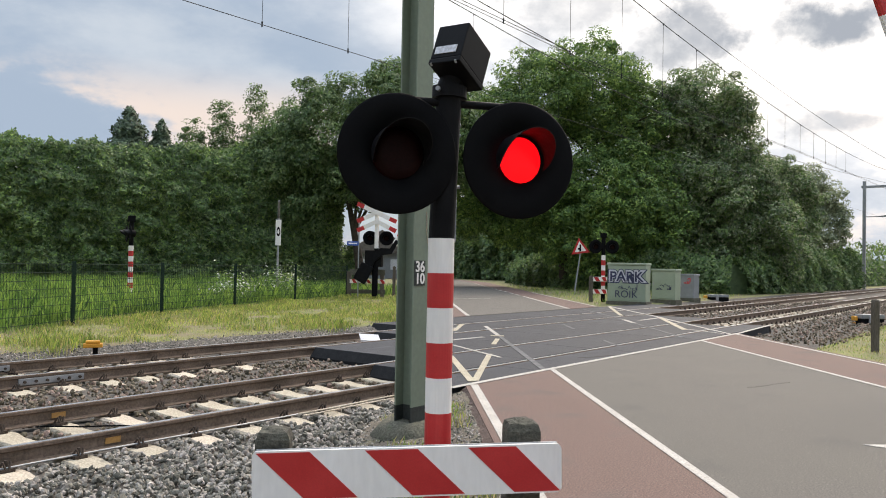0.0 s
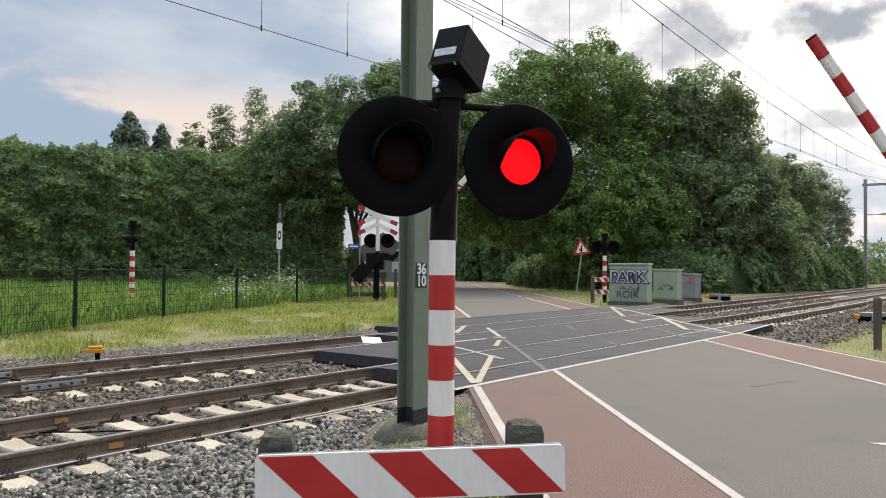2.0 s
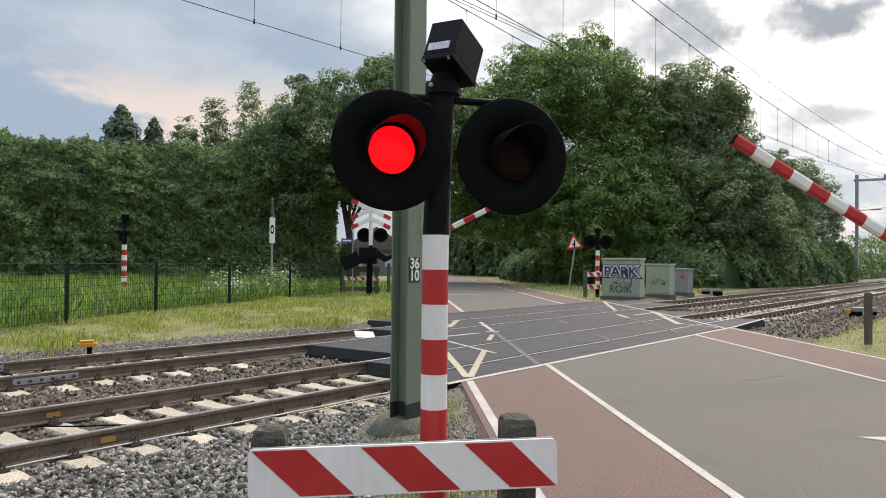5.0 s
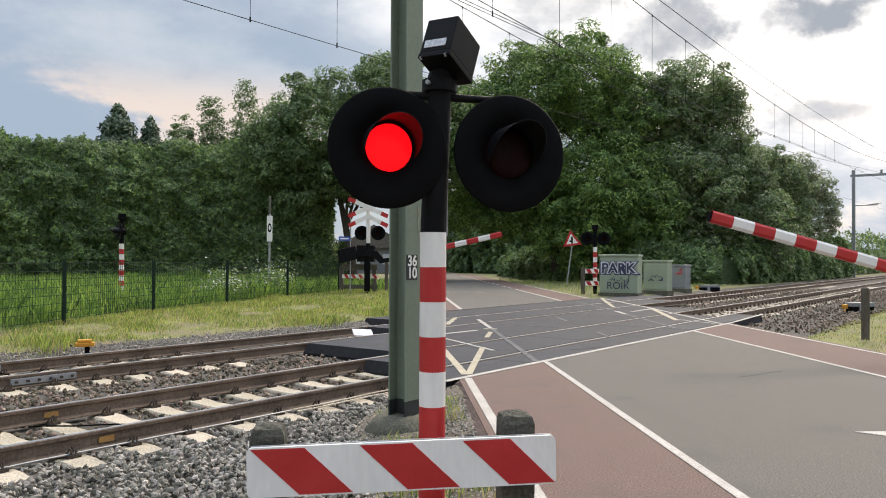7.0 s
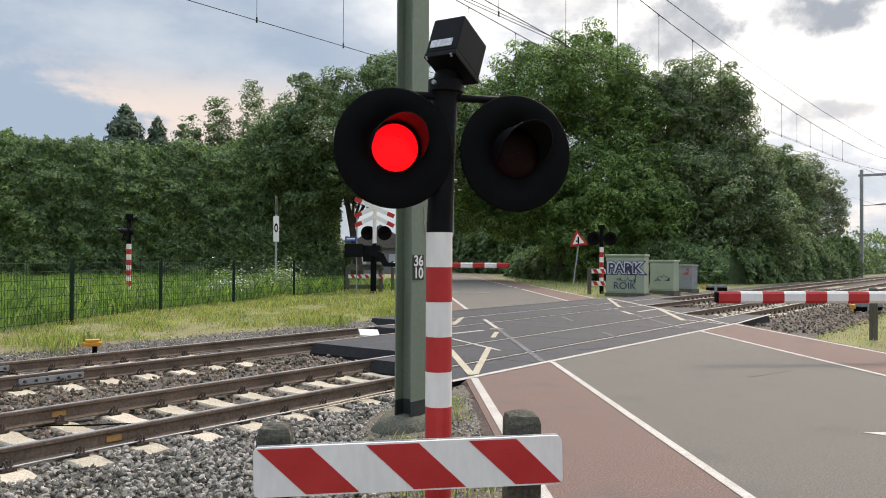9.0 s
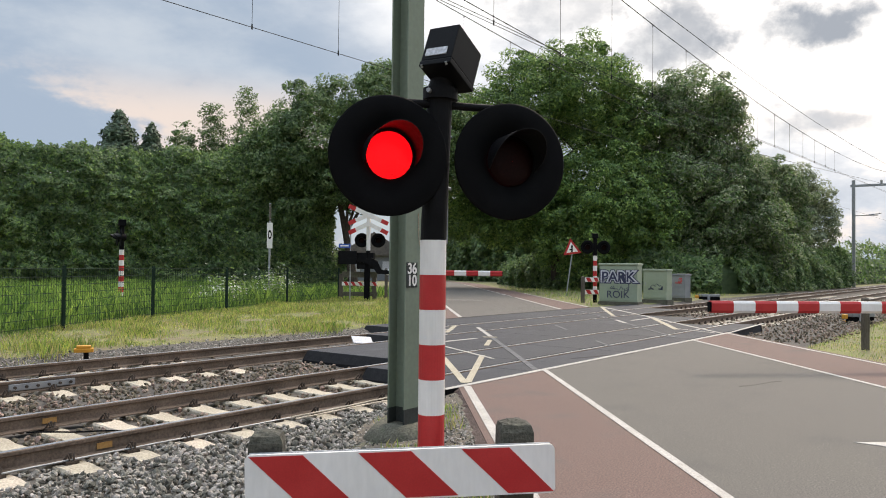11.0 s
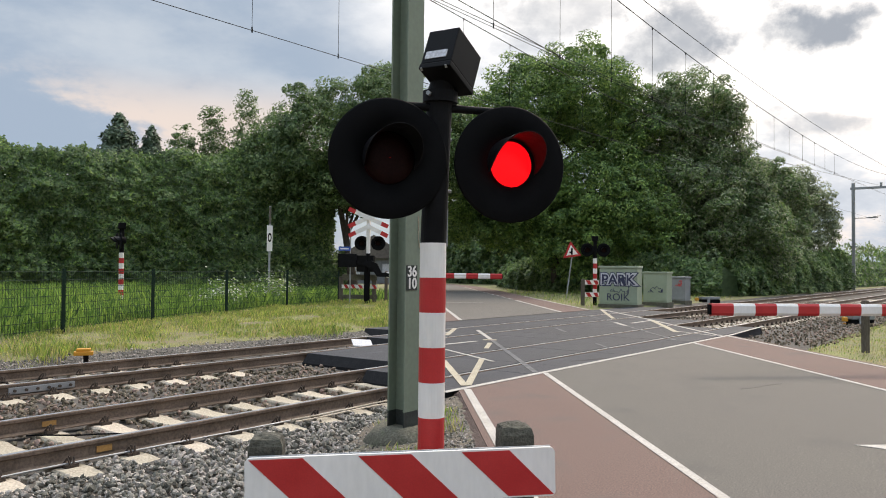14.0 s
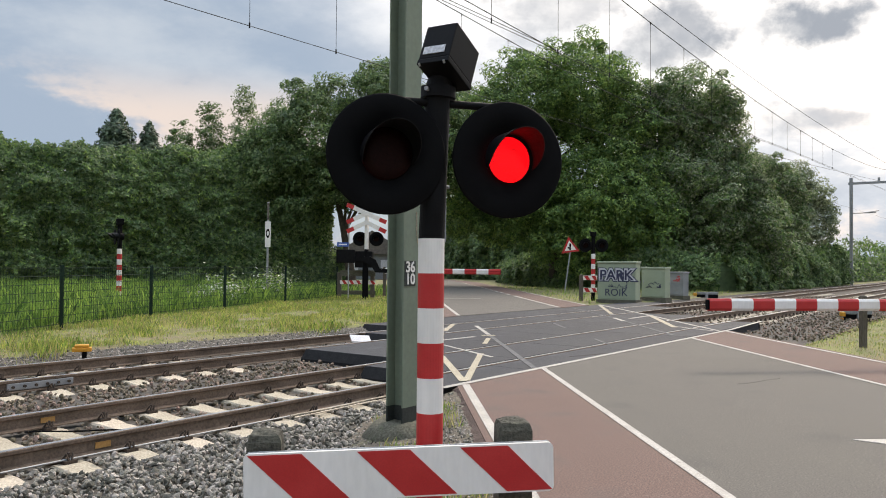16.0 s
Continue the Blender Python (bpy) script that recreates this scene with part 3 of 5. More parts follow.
def region_near(rng, n, x0, x1, y0, y1, clear=True):
    p = np.column_stack([rng.uniform(x0, x1, n), rng.uniform(y0, y1, n), np.zeros(n)])
    p[:, 2] = bed_z(p[:, 1]) + rng.uniform(-0.015, 0.03, n)
    spilt = (p[:, 0] > 20) & (rng.random(n) < 0.5)
    p[:, 2] += 0.02 * (p[:, 0] > 20)
    keep = ~on_rail(p) & (spilt | ~on_sleeper(p))
    for a, b, d0, d1 in DECK:
        keep &= ~((p[:, 1] > a - 0.1) & (p[:, 1] < b + 0.1) & (p[:, 0] > d0 - 0.2) & (p[:, 0] < d1 + 0.2))
    t = p[:, 0] * RY - p[:, 1] * RX
    keep &= ~((t > 5.9) & (t < 13.8) & ((p[:, 1] < -0.8) | (p[:, 1] > 7.2)))
    return p[keep]


def region_verge(rng, n):
    q, t = rng.uniform(-3, 5.6, n), 5.98 - np.abs(rng.normal(0, 0.55, n))
    p = np.column_stack([q * RX + t * RY, q * RY - t * RX, np.zeros(n)])
    p[:, 2] = np.interp(t, [4.55, 4.95, 5.4, 5.75, 6.04], [-0.25, -0.125, -0.08, -0.052, -0.035])
    return p[(t > 4.6) & (p[:, 1] < -1.0)]


def off_road(x, y):
    t = x * RY - y * RX
    return (t < 5.6) | (t > 13.9)


def region_edge(rng, n):
    p = np.column_stack([rng.uniform(1.5, 17, n), 6.1 + 1.4 * rng.beta(1.5, 2.0, n), np.zeros(n)])
    p[:, 2] = [max(ground_height(a, b), float(np.interp(b, [5.9, 6.5, 6.95, 7.28, 7.5], [-0.21, -0.21, -0.19, -0.085, -0.25]))) + 0.004 for a, b, c in p]
    return p[off_road(p[:, 0], p[:, 1])]


def make_ballast():
    scatter_stones("ballast", "loose grey ballast stones along the track shoulder", 23000, lambda r, n: region_near(r, n, 0.6, 8.3, -5.0, -0.1), 0.0275, "stone", 5)
    scatter_stones("gravel", "small loose gravel strewn over the trodden verge", 3600, lambda r, n: region_verge(r, n), 0.014, "stone", 8)
    scatter_stones("gravel", "grey gravel strip between verge grass and track", 9000, lambda r, n: region_edge(r, n), 0.02, "stone", 9)
    scatter_stones("ballast", "brownish ballast stones between the rails", 13000, lambda r, n: region_near(r, n, 1.0, 14.0, 0.1, 6.6), 0.03, "brown_stone", 6)
    scatter_stones("ballast", "grey-brown ballast stones beyond the crossing", 13000, lambda r, n: region_near(r, n, 20.0, 55.0, -3.4, 7.4), 0.036, "brown_stone", 7)


make_ground()
make_road()
make_verge()
make_markings()
make_track(0.0, "straight rusty railway track on concrete sleepers")
make_track(3.99, "second rusty railway track on concrete sleepers")
make_deck()
make_ballast()


# ---- plants ----
def leaves_mesh(name, centres, normals, size, mats, seed, spread=0.55, long=1.4, small=False):
    """Folded leaf quads, or small single leaf triangles, at the centres, facing roughly along the normals."""
    rng = np.random.default_rng(seed)
    n = len(centres)
    nn = normals + rng.normal(size=(n, 3)) * spread
    nn /= np.linalg.norm(nn, axis=1)[:, None] + 1e-9
    a = np.cross(nn, rng.normal(size=(n, 3)))
    a /= np.linalg.norm(a, axis=1)[:, None] + 1e-9
    b = np.cross(nn, a)
    s = (size * rng.uniform(0.6, 1.4, n))[:, None]
    v = np.stack([centres - a * s * long * 0.5, centres + b * s * 0.42 - nn * s * 0.12, centres + a * s * long * 0.5, centres - b * s * 0.42 - nn * s * 0.12], 1)
    if small:
        v = np.stack([centres - a * s * long * 0.5 + b * s * 0.4, centres - a * s * long * 0.4 - b * s * 0.4, centres + a * s * long * 0.6], 1)
        return array_mesh(name, v.reshape(-1, 3), 3 * np.arange(n)[:, None] + np.arange(3)[None], mats, rng.integers(0, len(mats), n))
    i = 4 * np.arange(n)[:, None]
    faces = np.concatenate([i + np.array([[0, 1, 2]]), i + np.array([[0, 2, 3]])], 1).reshape(-1, 3)
    idx = np.repeat(rng.integers(0, len(mats), n), 2)
    return array_mesh(name, v.reshape(-1, 3), faces, mats, idx)


def lobed_points(rng, lobes, n, sub=110, inner=0.2):
    """Points on clumps that sit on ellipsoid lobes (centre, radii)."""
    w = np.array([r[0] * r[1] + r[1] * r[2] + r[0] * r[2] for _, r in lobes])
    pts, nor = [], []
    for (c, r), k in zip(lobes, (w / w.sum() * n).astype(int)):
        c, r = np.array(c), np.array(r)
        d = rng.normal(size=(sub, 3))
        d /= np.linalg.norm(d, axis=1)[:, None]
        cc = c + d * r * rng.uniform(0.62, 1.0, (sub, 1))
        cr = r.mean() * rng.uniform(0.10, 0.24, sub)
        j = rng.integers(0, sub, k)
        e = rng.normal(size=(k, 3))
        e /= np.linalg.norm(e, axis=1)[:, None]
        e[:, 2] = np.where(rng.random(k) < 0.35, np.abs(e[:, 2]), e[:, 2])
        q = cc[j] + e * (cr[j] * rng.uniform(0.7, 1.1, k) ** 1.0)[:, None] * np.array([1.1, 1.1, 0.8])
        m = int(k * inner)
        e2 = rng.normal(size=(m, 3))
        e2 /= np.linalg.norm(e2, axis=1)[:, None]
        q[:m] = c + e2 * r * rng.uniform(0.3, 0.85, (m, 1))
        nn = e * 1.0 + (q - c) / r * 0.4 + np.array([0, 0, 0.5])
        pts.append(q)
        nor.append(nn)
    return np.concatenate(pts), np.concatenate(nor)


def tree(label, base, lobes, n, size, mats, trunk, seed, limbs=7, lean=(0, 0)):
    rng = np.random.default_rng(seed)
    t = thing("tree", label, "tree", pose(*base))
    bm = bmesh.new()
    top = max(c[2] for c, r in lobes)
    p, r = Vector((0, 0, -0.1)), trunk
    for i in range(5):
        q = Vector((lean[0] * (i + 1) / 5 + rng.normal() * 0.1, lean[1] * (i + 1) / 5 + rng.normal() * 0.1, top * 0.8 * (i + 1) / 5))
        tube(bm, p, q, r, r * 0.78, 10)
        if i >= 1:
            for k in range(limbs // 3 + 1):
                c, rad = lobes[rng.integers(0, len(lobes))]
                e = Vector(c) + Vector(rng.normal(size=3)) * rad[0] * 0.35
                mid = q.lerp(e, 0.5) + Vector((0, 0, 0.4))
                tube(bm, q, mid, r * 0.45, r * 0.28, 7)
                tube(bm, mid, e, r * 0.28, r * 0.08, 6)
        p, r = q, r * 0.78
    part("trunk", bm, "bark", t, "dark bark trunk with limbs")
    pts, nor = lobed_points(rng, lobes, int(n * 2.0))
    pts[:, 2] = np.maximum(pts[:, 2], 0.15)
    o = new("crown", leaves_mesh("crown", pts, nor, size * 0.78, mats, seed, small=True))
    o.parent = t
    tagged(o, "dense leafy crown")
    return t


def conifer(label, base, high, wide, seed, n=5000):
    rng = np.random.default_rng(seed)
    t = thing("conifer", label, "tree", pose(*base))
    bm = bmesh.new()
    tube(bm, (0, 0, -0.1), (0, 0, high), 0.22, 0.03, 8)
    part("trunk", bm, "bark", t)
    z = high * (1 - rng.random(n) ** 0.6 * 0.75)
    tier = 0.65 + 0.35 * np.abs(np.sin(z * 2.2))
    rad = wide * (1 - z / high) ** 0.8 * tier * rng.uniform(0.3, 1.0, n) + 0.1
    a = rng.uniform(0, 2 * math.pi, n)
    pts = np.column_stack([rad * np.cos(a), rad * np.sin(a), z - rad * 0.25])
    o = new("crown", leaves_mesh("crown", pts, np.column_stack([np.cos(a), np.sin(a), np.ones(n)]), 0.2, ["needle"], seed, long=2.2))
    o.parent = t


def bushes(name, label, spine, high, deep, n, size, mats, seed, category="hedge", rough=0.12):
    """A leafy mass along a line of (x, y), with an uneven top."""
    rng = np.random.default_rng(seed)
    sp = np.array(spine, float)
    seg = np.linalg.norm(np.diff(sp, axis=0), axis=1)
    cum = np.concatenate([[0], np.cumsum(seg)])
    u = rng.uniform(0, cum[-1], n)
    x, y = np.interp(u, cum, sp[:, 0]), np.interp(u, cum, sp[:, 1])
    i = np.clip(np.searchsorted(cum, u) - 1, 0, len(seg) - 1)
    nrm = np.column_stack([-(sp[i + 1] - sp[i])[:, 1], (sp[i + 1] - sp[i])[:, 0]]) / seg[i][:, None]
    h = np.interp(u, np.linspace(0, cum[-1], len(high)), high)
    bump = np.array([noise.noise(Vector((q * 0.55, 3.3 + seed, 0))) + 0.6 * noise.noise(Vector((q * 1.7, 8.1, seed))) for q in u])
    shoots = np.array([max(0.0, noise.noise(Vector((q * 2.6, 1.7, seed)))) for q in u])
    h = h * (1 + rough * bump) + 0.5 * shoots + np.minimum(rng.exponential(0.12, n), 0.4) * (rng.random(n) < 0.3)
    v = rng.random(n)
    z = h * np.where(v < 0.25, 1 - rng.random(n) ** 2 * 0.15, rng.random(n))
    lump = np.array([noise.noise(Vector((a * 0.8, b * 0.8, seed * 1.7))) + 0.5 * noise.noise(Vector((a * 2.1, b * 2.1, seed))) for a, b in zip(u, z)])
    side = np.where(rng.random(n) < 0.8, -1, 1)
    taper = np.sqrt(np.clip(1 - (z / np.maximum(h, 0.1)) ** 4, 0.02, 1))
    off = side * (deep / 2) * taper * rng.uniform(0.75, 1.0, n) * (1 + 0.4 * lump)
    pts = np.column_stack([x + nrm[:, 0] * off, y + nrm[:, 1] * off, z])
    nor = np.column_stack([nrm[:, 0] * side, nrm[:, 1] * side, 0.5 + lump])
    ob = new(name, leaves_mesh(name, pts, nor, size, mats, seed, small=True))
    tagged(ob, label, category, kind="stuff")
    # added inner sheet in the dark leaf colour, stands in for dense growth
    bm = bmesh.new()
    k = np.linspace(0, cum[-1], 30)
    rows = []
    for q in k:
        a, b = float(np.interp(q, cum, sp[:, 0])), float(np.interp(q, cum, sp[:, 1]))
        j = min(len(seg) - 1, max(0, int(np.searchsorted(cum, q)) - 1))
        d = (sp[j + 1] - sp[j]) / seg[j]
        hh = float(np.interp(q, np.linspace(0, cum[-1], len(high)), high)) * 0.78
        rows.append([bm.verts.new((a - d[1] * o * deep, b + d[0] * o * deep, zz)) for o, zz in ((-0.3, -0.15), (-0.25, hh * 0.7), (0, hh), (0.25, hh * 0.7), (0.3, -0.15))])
    for p, q in zip(rows, rows[1:]):
        for i in range(4):
            bm.faces.new((p[i], q[i], q[i + 1], p[i + 1]))
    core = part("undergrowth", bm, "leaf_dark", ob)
    return ob


def grass(label, n, x0, x1, y0, y1, high, mats, seed, keep=None, floor=None, uneven=0.7):
    rng = np.random.default_rng(seed)
    x, y = rng.uniform(x0, x1, n), rng.uniform(y0, y1, n)
    ok = keep(x, y)
    x, y = x[ok], y[ok]
    n = len(x)
    z = np.array([ground_height(a, b) if floor is None else floor for a, b in zip(x, y)])
    tuft = np.array([0.75 + uneven * noise.noise(Vector((a * 0.6, b * 0.6, 2))) + 0.5 * uneven * noise.noise(Vector((a * 2.3, b * 2.3, 5))) for a, b in zip(x, y)])
    h = high * rng.uniform(0.5, 1.2, n) * np.clip(tuft, 0.25, 1.5)
    a = rng.uniform(0, 2 * math.pi, n)
    w = 0.004 + 0.006 * h
    dx, dy = np.cos(a), np.sin(a)
    bend = h * rng.uniform(0.1, 0.5, n)
    c = np.column_stack([x, y, z - 0.02])
    s = np.column_stack([dx, dy, 0 * dx]) * w[:, None]
    f = np.column_stack([-dy * bend, dx * bend, h])
    v = np.stack([c - s, c + s, c + f * np.array([0.35, 0.35, 0.6]) + s * 0.7, c + f], 1)
    i = 4 * np.arange(n)[:, None]
    faces = np.concatenate([i + np.array([[0, 1, 2]]), i + np.array([[0, 2, 3]])], 1).reshape(-1, 3)
    ob = new("grass", array_mesh("grass", v.reshape(-1, 3), faces, mats, np.repeat(rng.integers(0, len(mats), n), 2)))
    return tagged(ob, label, "grass", kind="stuff")


def fence_y(x):
    return np.interp(x, [-4, 2.0, 9.77, 13.72, 17.86, 22.34, 27.19], [3.5, 7.35, 11.92, 14.23, 16.03, 17.78, 19.49])


def patchy(x, y):
    """Uneven cover: thin and bare spots in the verge."""
    v = np.array([noise.noise(Vector((a * 0.55, b * 1.1, 6))) + 0.6 * noise.noise(Vector((a * 1.9, b * 2.6, 3))) for a, b in zip(x, y)])
    return v + np.random.default_rng(4).uniform(-0.3, 0.3, len(x)) > -0.36


def make_plants():
    bushes("hedge", "tall dense dark green hedge of shrubs and young trees", [(8, 53), (18, 49), (26, 45.5), (33, 43), (39, 40), (44, 37)], [8.4, 8.5, 8.8, 9.1, 9.4, 9.4, 9.7, 10.3, 10.5], 5.0, 250000, 0.16, ["leaf_dark", "leaf", "leaf_dark", "leaf", "leaf_dark", "leaf_light"], 21, rough=0.06)
    conifer("dark spruce rising behind the hedge", (33.2, 49.0, 0), 13.6, 7.5, 31, 16000)
    conifer("slim dark conifer behind the hedge", (35.6, 48.4, 0), 12.9, 5.0, 32, 9000)
    for i, (b, h, w) in enumerate((((41.5, 48.5, 0), 15.8, 1.3), ((44.5, 47.5, 0), 17.4, 1.5), ((46.6, 46.0, 0), 16.6, 1.7), ((39.5, 50, 0), 14.0, 1.3))):
        tree("slender airy birch behind the hedge", b, [((0, 0, h * 0.75), (w, w, h * 0.25)), ((0.4, 0.3, h * 0.5), (w * 1.2, w * 1.2, h * 0.3))], 6500, 0.17, ["leaf_grey", "leaf"], 0.12, 41 + i)
    tree("broad dark maple beside the crossing", (43.0, 33.2, 0), [((-1.6, 2.2, 11.2), (4.2, 4.2, 4.6)), ((0.8, -2.2, 12.6), (4.4, 4.4, 4.4)), ((-2.4, 4.4, 7.4), (3.6, 3.6, 4.4)), ((2.4, -4.8, 11.0), (4.0, 4.0, 4.6)), ((-3.4, 5.4, 9.4), (2.8, 2.8, 3.4)), ((0, 0, 8.4), (4, 4.5, 2.8)), ((-1.5, 5.0, 4.2), (2.8, 2.8, 3.2))],
         80000, 0.20, ["leaf_dark", "leaf", "leaf_dark"], 0.4, 51, lean=(-0.6, 1.4))
    def lobes(rows):
        return [((0.6 * u + 0.8 * d, -0.8 * u + 0.6 * d, z), (r, r, r * h)) for u, d, z, r, h in rows]
    tree("large spreading oak over the road", (55.4, 22.7, 0), lobes([(-5.8, 0, 12.2, 4.4, 1.05), (-2, 0, 14.6, 4.4, 1.05), (2.2, 0, 15.8, 4.4, 1.05), (5.2, 0, 12.8, 4.0, 1.05), (-3, -1, 7.5, 4.6, 1.0), (3, -2, 7.4, 4.8, 1.0), (-7.2, 1, 7.5, 3.8, 1.1),
         (6.4, -2.5, 4.8, 3.6, 1.0), (1, -3, 4.0, 3.6, 0.9), (7.4, -1, 8, 3.4, 1.1), (-4.5, 1, 6.0, 3.2, 0.9)]), 125000, 0.20, ["leaf", "leaf_light"], 0.5, 52)
    tree("tall round-topped oak beside the railway", (61.9, 14.05, 0), lobes([(0.2, 0, 14.4, 3.9, 1.05), (-2.6, 0, 12.8, 3.6, 1.1), (1.7, 0, 11.6, 3.3, 1.1), (3.5, 0, 8.2, 3.1, 1.1), (5.0, 1, 5.4, 2.9, 1.1), (0, -1, 7, 4.8, 1.0), (-3.6, -1, 6.5, 4.0, 1.1),
         (3.6, -1, 5, 3.8, 1.0), (0, -2, 3.4, 3.4, 1.0), (5.6, -0.5, 3.2, 2.8, 1.0)]), 100000, 0.20, ["leaf", "leaf_grey"], 0.45, 53)
    tree("smaller oak behind the larger ones", (76, 13.5, 0), [((0, 0, 9), (4, 4, 4.5)), ((1, -2.4, 7.0), (3.4, 3.2, 4.8))], 22000, 0.24, ["leaf", "leaf_grey"], 0.35, 54)
    tree("pale drooping willow near the track", (92, 13.2, 0), [((0, 0, 9.5), (3.4, 3.4, 4)), ((0.5, -2, 6.5), (3.2, 3, 5.5)), ((-0.5, 2, 6), (3.4, 3, 5.5))], 22000, 0.24, ["leaf_grey"], 0.35, 55)
    bushes("shrubs", "dark shrubs under the trees", [(68, 34.5), (57.5, 25.5), (55, 19), (55.5, 14.0), (56.5, 10.0), (70, 8.8), (95, 8.8)], [2.2, 2.2, 2.2, 2.8, 3.4, 3.6, 3.6], 3.0, 40000, 0.22, ["leaf_dark", "leaf"], 61, category="shrubs", rough=0.4)
    bushes("shrubs", "low bushes along the railway", [(98, 11.0), (130, 10.5), (200, 10), (330, 8.5)], [4.2, 5.0, 6.5, 8], 3.5, 16000, 0.34, ["leaf", "leaf_grey", "leaf_light"], 62, category="shrubs", rough=0.5)
    bushes("woods", "woods behind the crossing", [(87, 56), (81, 46), (80, 38), (86, 28), (94, 18)], [9, 10, 11, 11, 9], 6, 40000, 0.42, ["leaf_dark", "leaf"], 63, category="woods", rough=0.3)
    bushes("shrubs", "undergrowth at the foot of the maple", [(36, 40), (39, 38.4), (44.2, 35.5)], [4.2, 4.8, 2.6], 3, 14000, 0.2, ["leaf_dark", "leaf"], 64, category="shrubs", rough=0.4)
    for i, (x, y) in enumerate(((24.6, 21.2), (19.7, 18.6))):
        rng = np.random.default_rng(70 + i)
        d = rng.normal(size=(900, 3)) * np.array([0.5, 0.5, 0.35]) + np.array([x, y, 0.75 - 0.2 * i])
        ob = new("elder_bush", leaves_mesh("elder_bush", d, np.tile([0, 0, 1.0], (900, 1)), 0.09, ["leaf_light", "blossom", "grass"], 70 + i))
        tagged(ob, "small white-flowering elder bush in tall grass", "bush")
    grass("tall uncut meadow grass behind the fence", 150000, -2, 34, 5, 44, 0.7, ["grass", "grass", "grass", "leaf"], 81, lambda x, y: off_road(x, y) & (y > fence_y(x) + 0.15) & (y < fence_y(x) + 24))
    grass("short yellow-green verge grass beside the track", 190000, 0, 31, 6.2, 21, 0.17, ["dry_grass", "grass", "dry_grass", "straw"], 82, lambda x, y: off_road(x, y) & (y < fence_y(x) + 0.3) & (y > 7.0 + 0.02 * x + 0.3 * np.sin(1.7 * x)) & patchy(x, y), uneven=1.3)
    grass("rough verge grass beside the cycle lane", 70000, 14, 48, -14, -2.6, 0.10, ["dry_grass", "grass", "straw"], 83, lambda x, y: (x * RY - y * RX > 13.85) & (y < -2.9 - 0.5 * np.sin(1.3 * x)))
    grass("sparse weeds on the soil round the guard board", 14000, 2.0, 7.4, -6.5, -1.1, 0.14, ["dry_grass", "grass", "straw"], 84, lambda x, y: (x * RY - y * RX < 5.93) & (x * RY - y * RX > 5.15 + 0.2 * np.sin(3 * x)) & (np.sin(2.3 * x + 1.1 * y) > -0.5), floor=-0.05)
    grass("verge grass under the trees across the tracks", 16000, 30, 70, 8, 40, 0.3, ["grass", "dry_grass"], 85, lambda x, y: (x * RY - y * RX > 13.5) & (y > 7.6) & (x < 54))


make_plants()


# ---- things ----
def banded_post(parent, r, z_top, z_low, band, first="white"):
    z, k = z_top, first
    while z - band > z_low - 0.02:
        bm = bmesh.new()
        tube(bm, (0, 0, z - band), (0, 0, z), r, seg=28)
        part("band", bm, k, parent, f"{k} reflective band", smooth=False)
        z, k = z - band, ("red" if k == "white" else "white")
    bm = bmesh.new()
    tube(bm, (0, 0, -0.25), (0, 0, z), r * 0.98, seg=24)
    part("foot", bm, "black", parent)


FACE = Matrix.Rotation(radians(90), 4, "X")   # turns the z axis to the front (-y)


def lamp_head(parent, x, y, z, r, lens_r, lit, turn=0.0):
    """Round black backing board, housing, hooded visor and red lens; returns the added cover that hides the lit lens.
    """
    at, aim = pose(x, y, z), pose(0, 0, 0, 0, 0, turn)
    bm = bmesh.new()
    lathe(bm, [(0.0, -0.012), (r * 0.97, -0.012), (r, -0.004), (r, 0.006), (r * 0.97, 0.012), (lens_r * 1.12, 0.012), (lens_r * 1.12, 0.0), (0.0, 0.0)], 56, FACE)
    head = part("lamp_head", bm, "black", parent, "round black backing board with hooded lamp", at=at)
    bm = bmesh.new()
    lathe(bm, [(lens_r * 1.1, -0.012), (lens_r * 1.1, -0.14), (lens_r * 0.8, -0.18), (0.0, -0.18)], 28, FACE)
    part("housing", bm, "black", head, at=aim)
    bm = bmesh.new()
    n, rows, thick = 40, [], 0.004
    for i in range(n + 1):
        a = radians(-22 + 224 * i / n)
        length = 0.012 + 0.235 * max(0.0, math.sin(math.pi * i / n)) ** 0.75
        ring = []
        for rad, d in ((lens_r * 1.12, 0.0), (lens_r * 1.16, length), (lens_r * 1.16 + thick, length), (lens_r * 1.12 + thick, 0.0)):
            ring.append(bm.verts.new((rad * math.cos(a), -0.012 - d, rad * math.sin(a))))
        rows.append(ring)
    for p, q in zip(rows, rows[1:]):
        for i in range(4):
            bm.faces.new((p[i], p[(i + 1) % 4], q[(i + 1) % 4], q[i]))
    bm.faces.new(rows[0])
    bm.faces.new(rows[-1][::-1])
    bmesh.ops.recalc_face_normals(bm, faces=bm.faces)
    part("visor", bm, "visor", head, "black hood over the lens", at=aim)
    bm = bmesh.new()
    lathe(bm, [(lens_r, 0.014), (lens_r * 0.7, 0.024), (lens_r * 0.35, 0.029), (0.001, 0.03)], 36, FACE)
    part("lens", bm, "lens" if lit else "cover", head, "red signal lens", at=aim)
    if not lit:
        return None
    # added part: a dark disc hides the ever-glowing lens while the lamp is off
    bm = bmesh.new()
    lathe(bm, [(lens_r * 1.08, 0.0), (lens_r * 1.08, 0.018), (lens_r * 0.7, 0.028), (lens_r * 0.35, 0.033), (0.001, 0.034)], 36, FACE)
    return part("shutter", bm, "cover", head, "added dark red cover, moved before the lens to look unlit", at=aim)


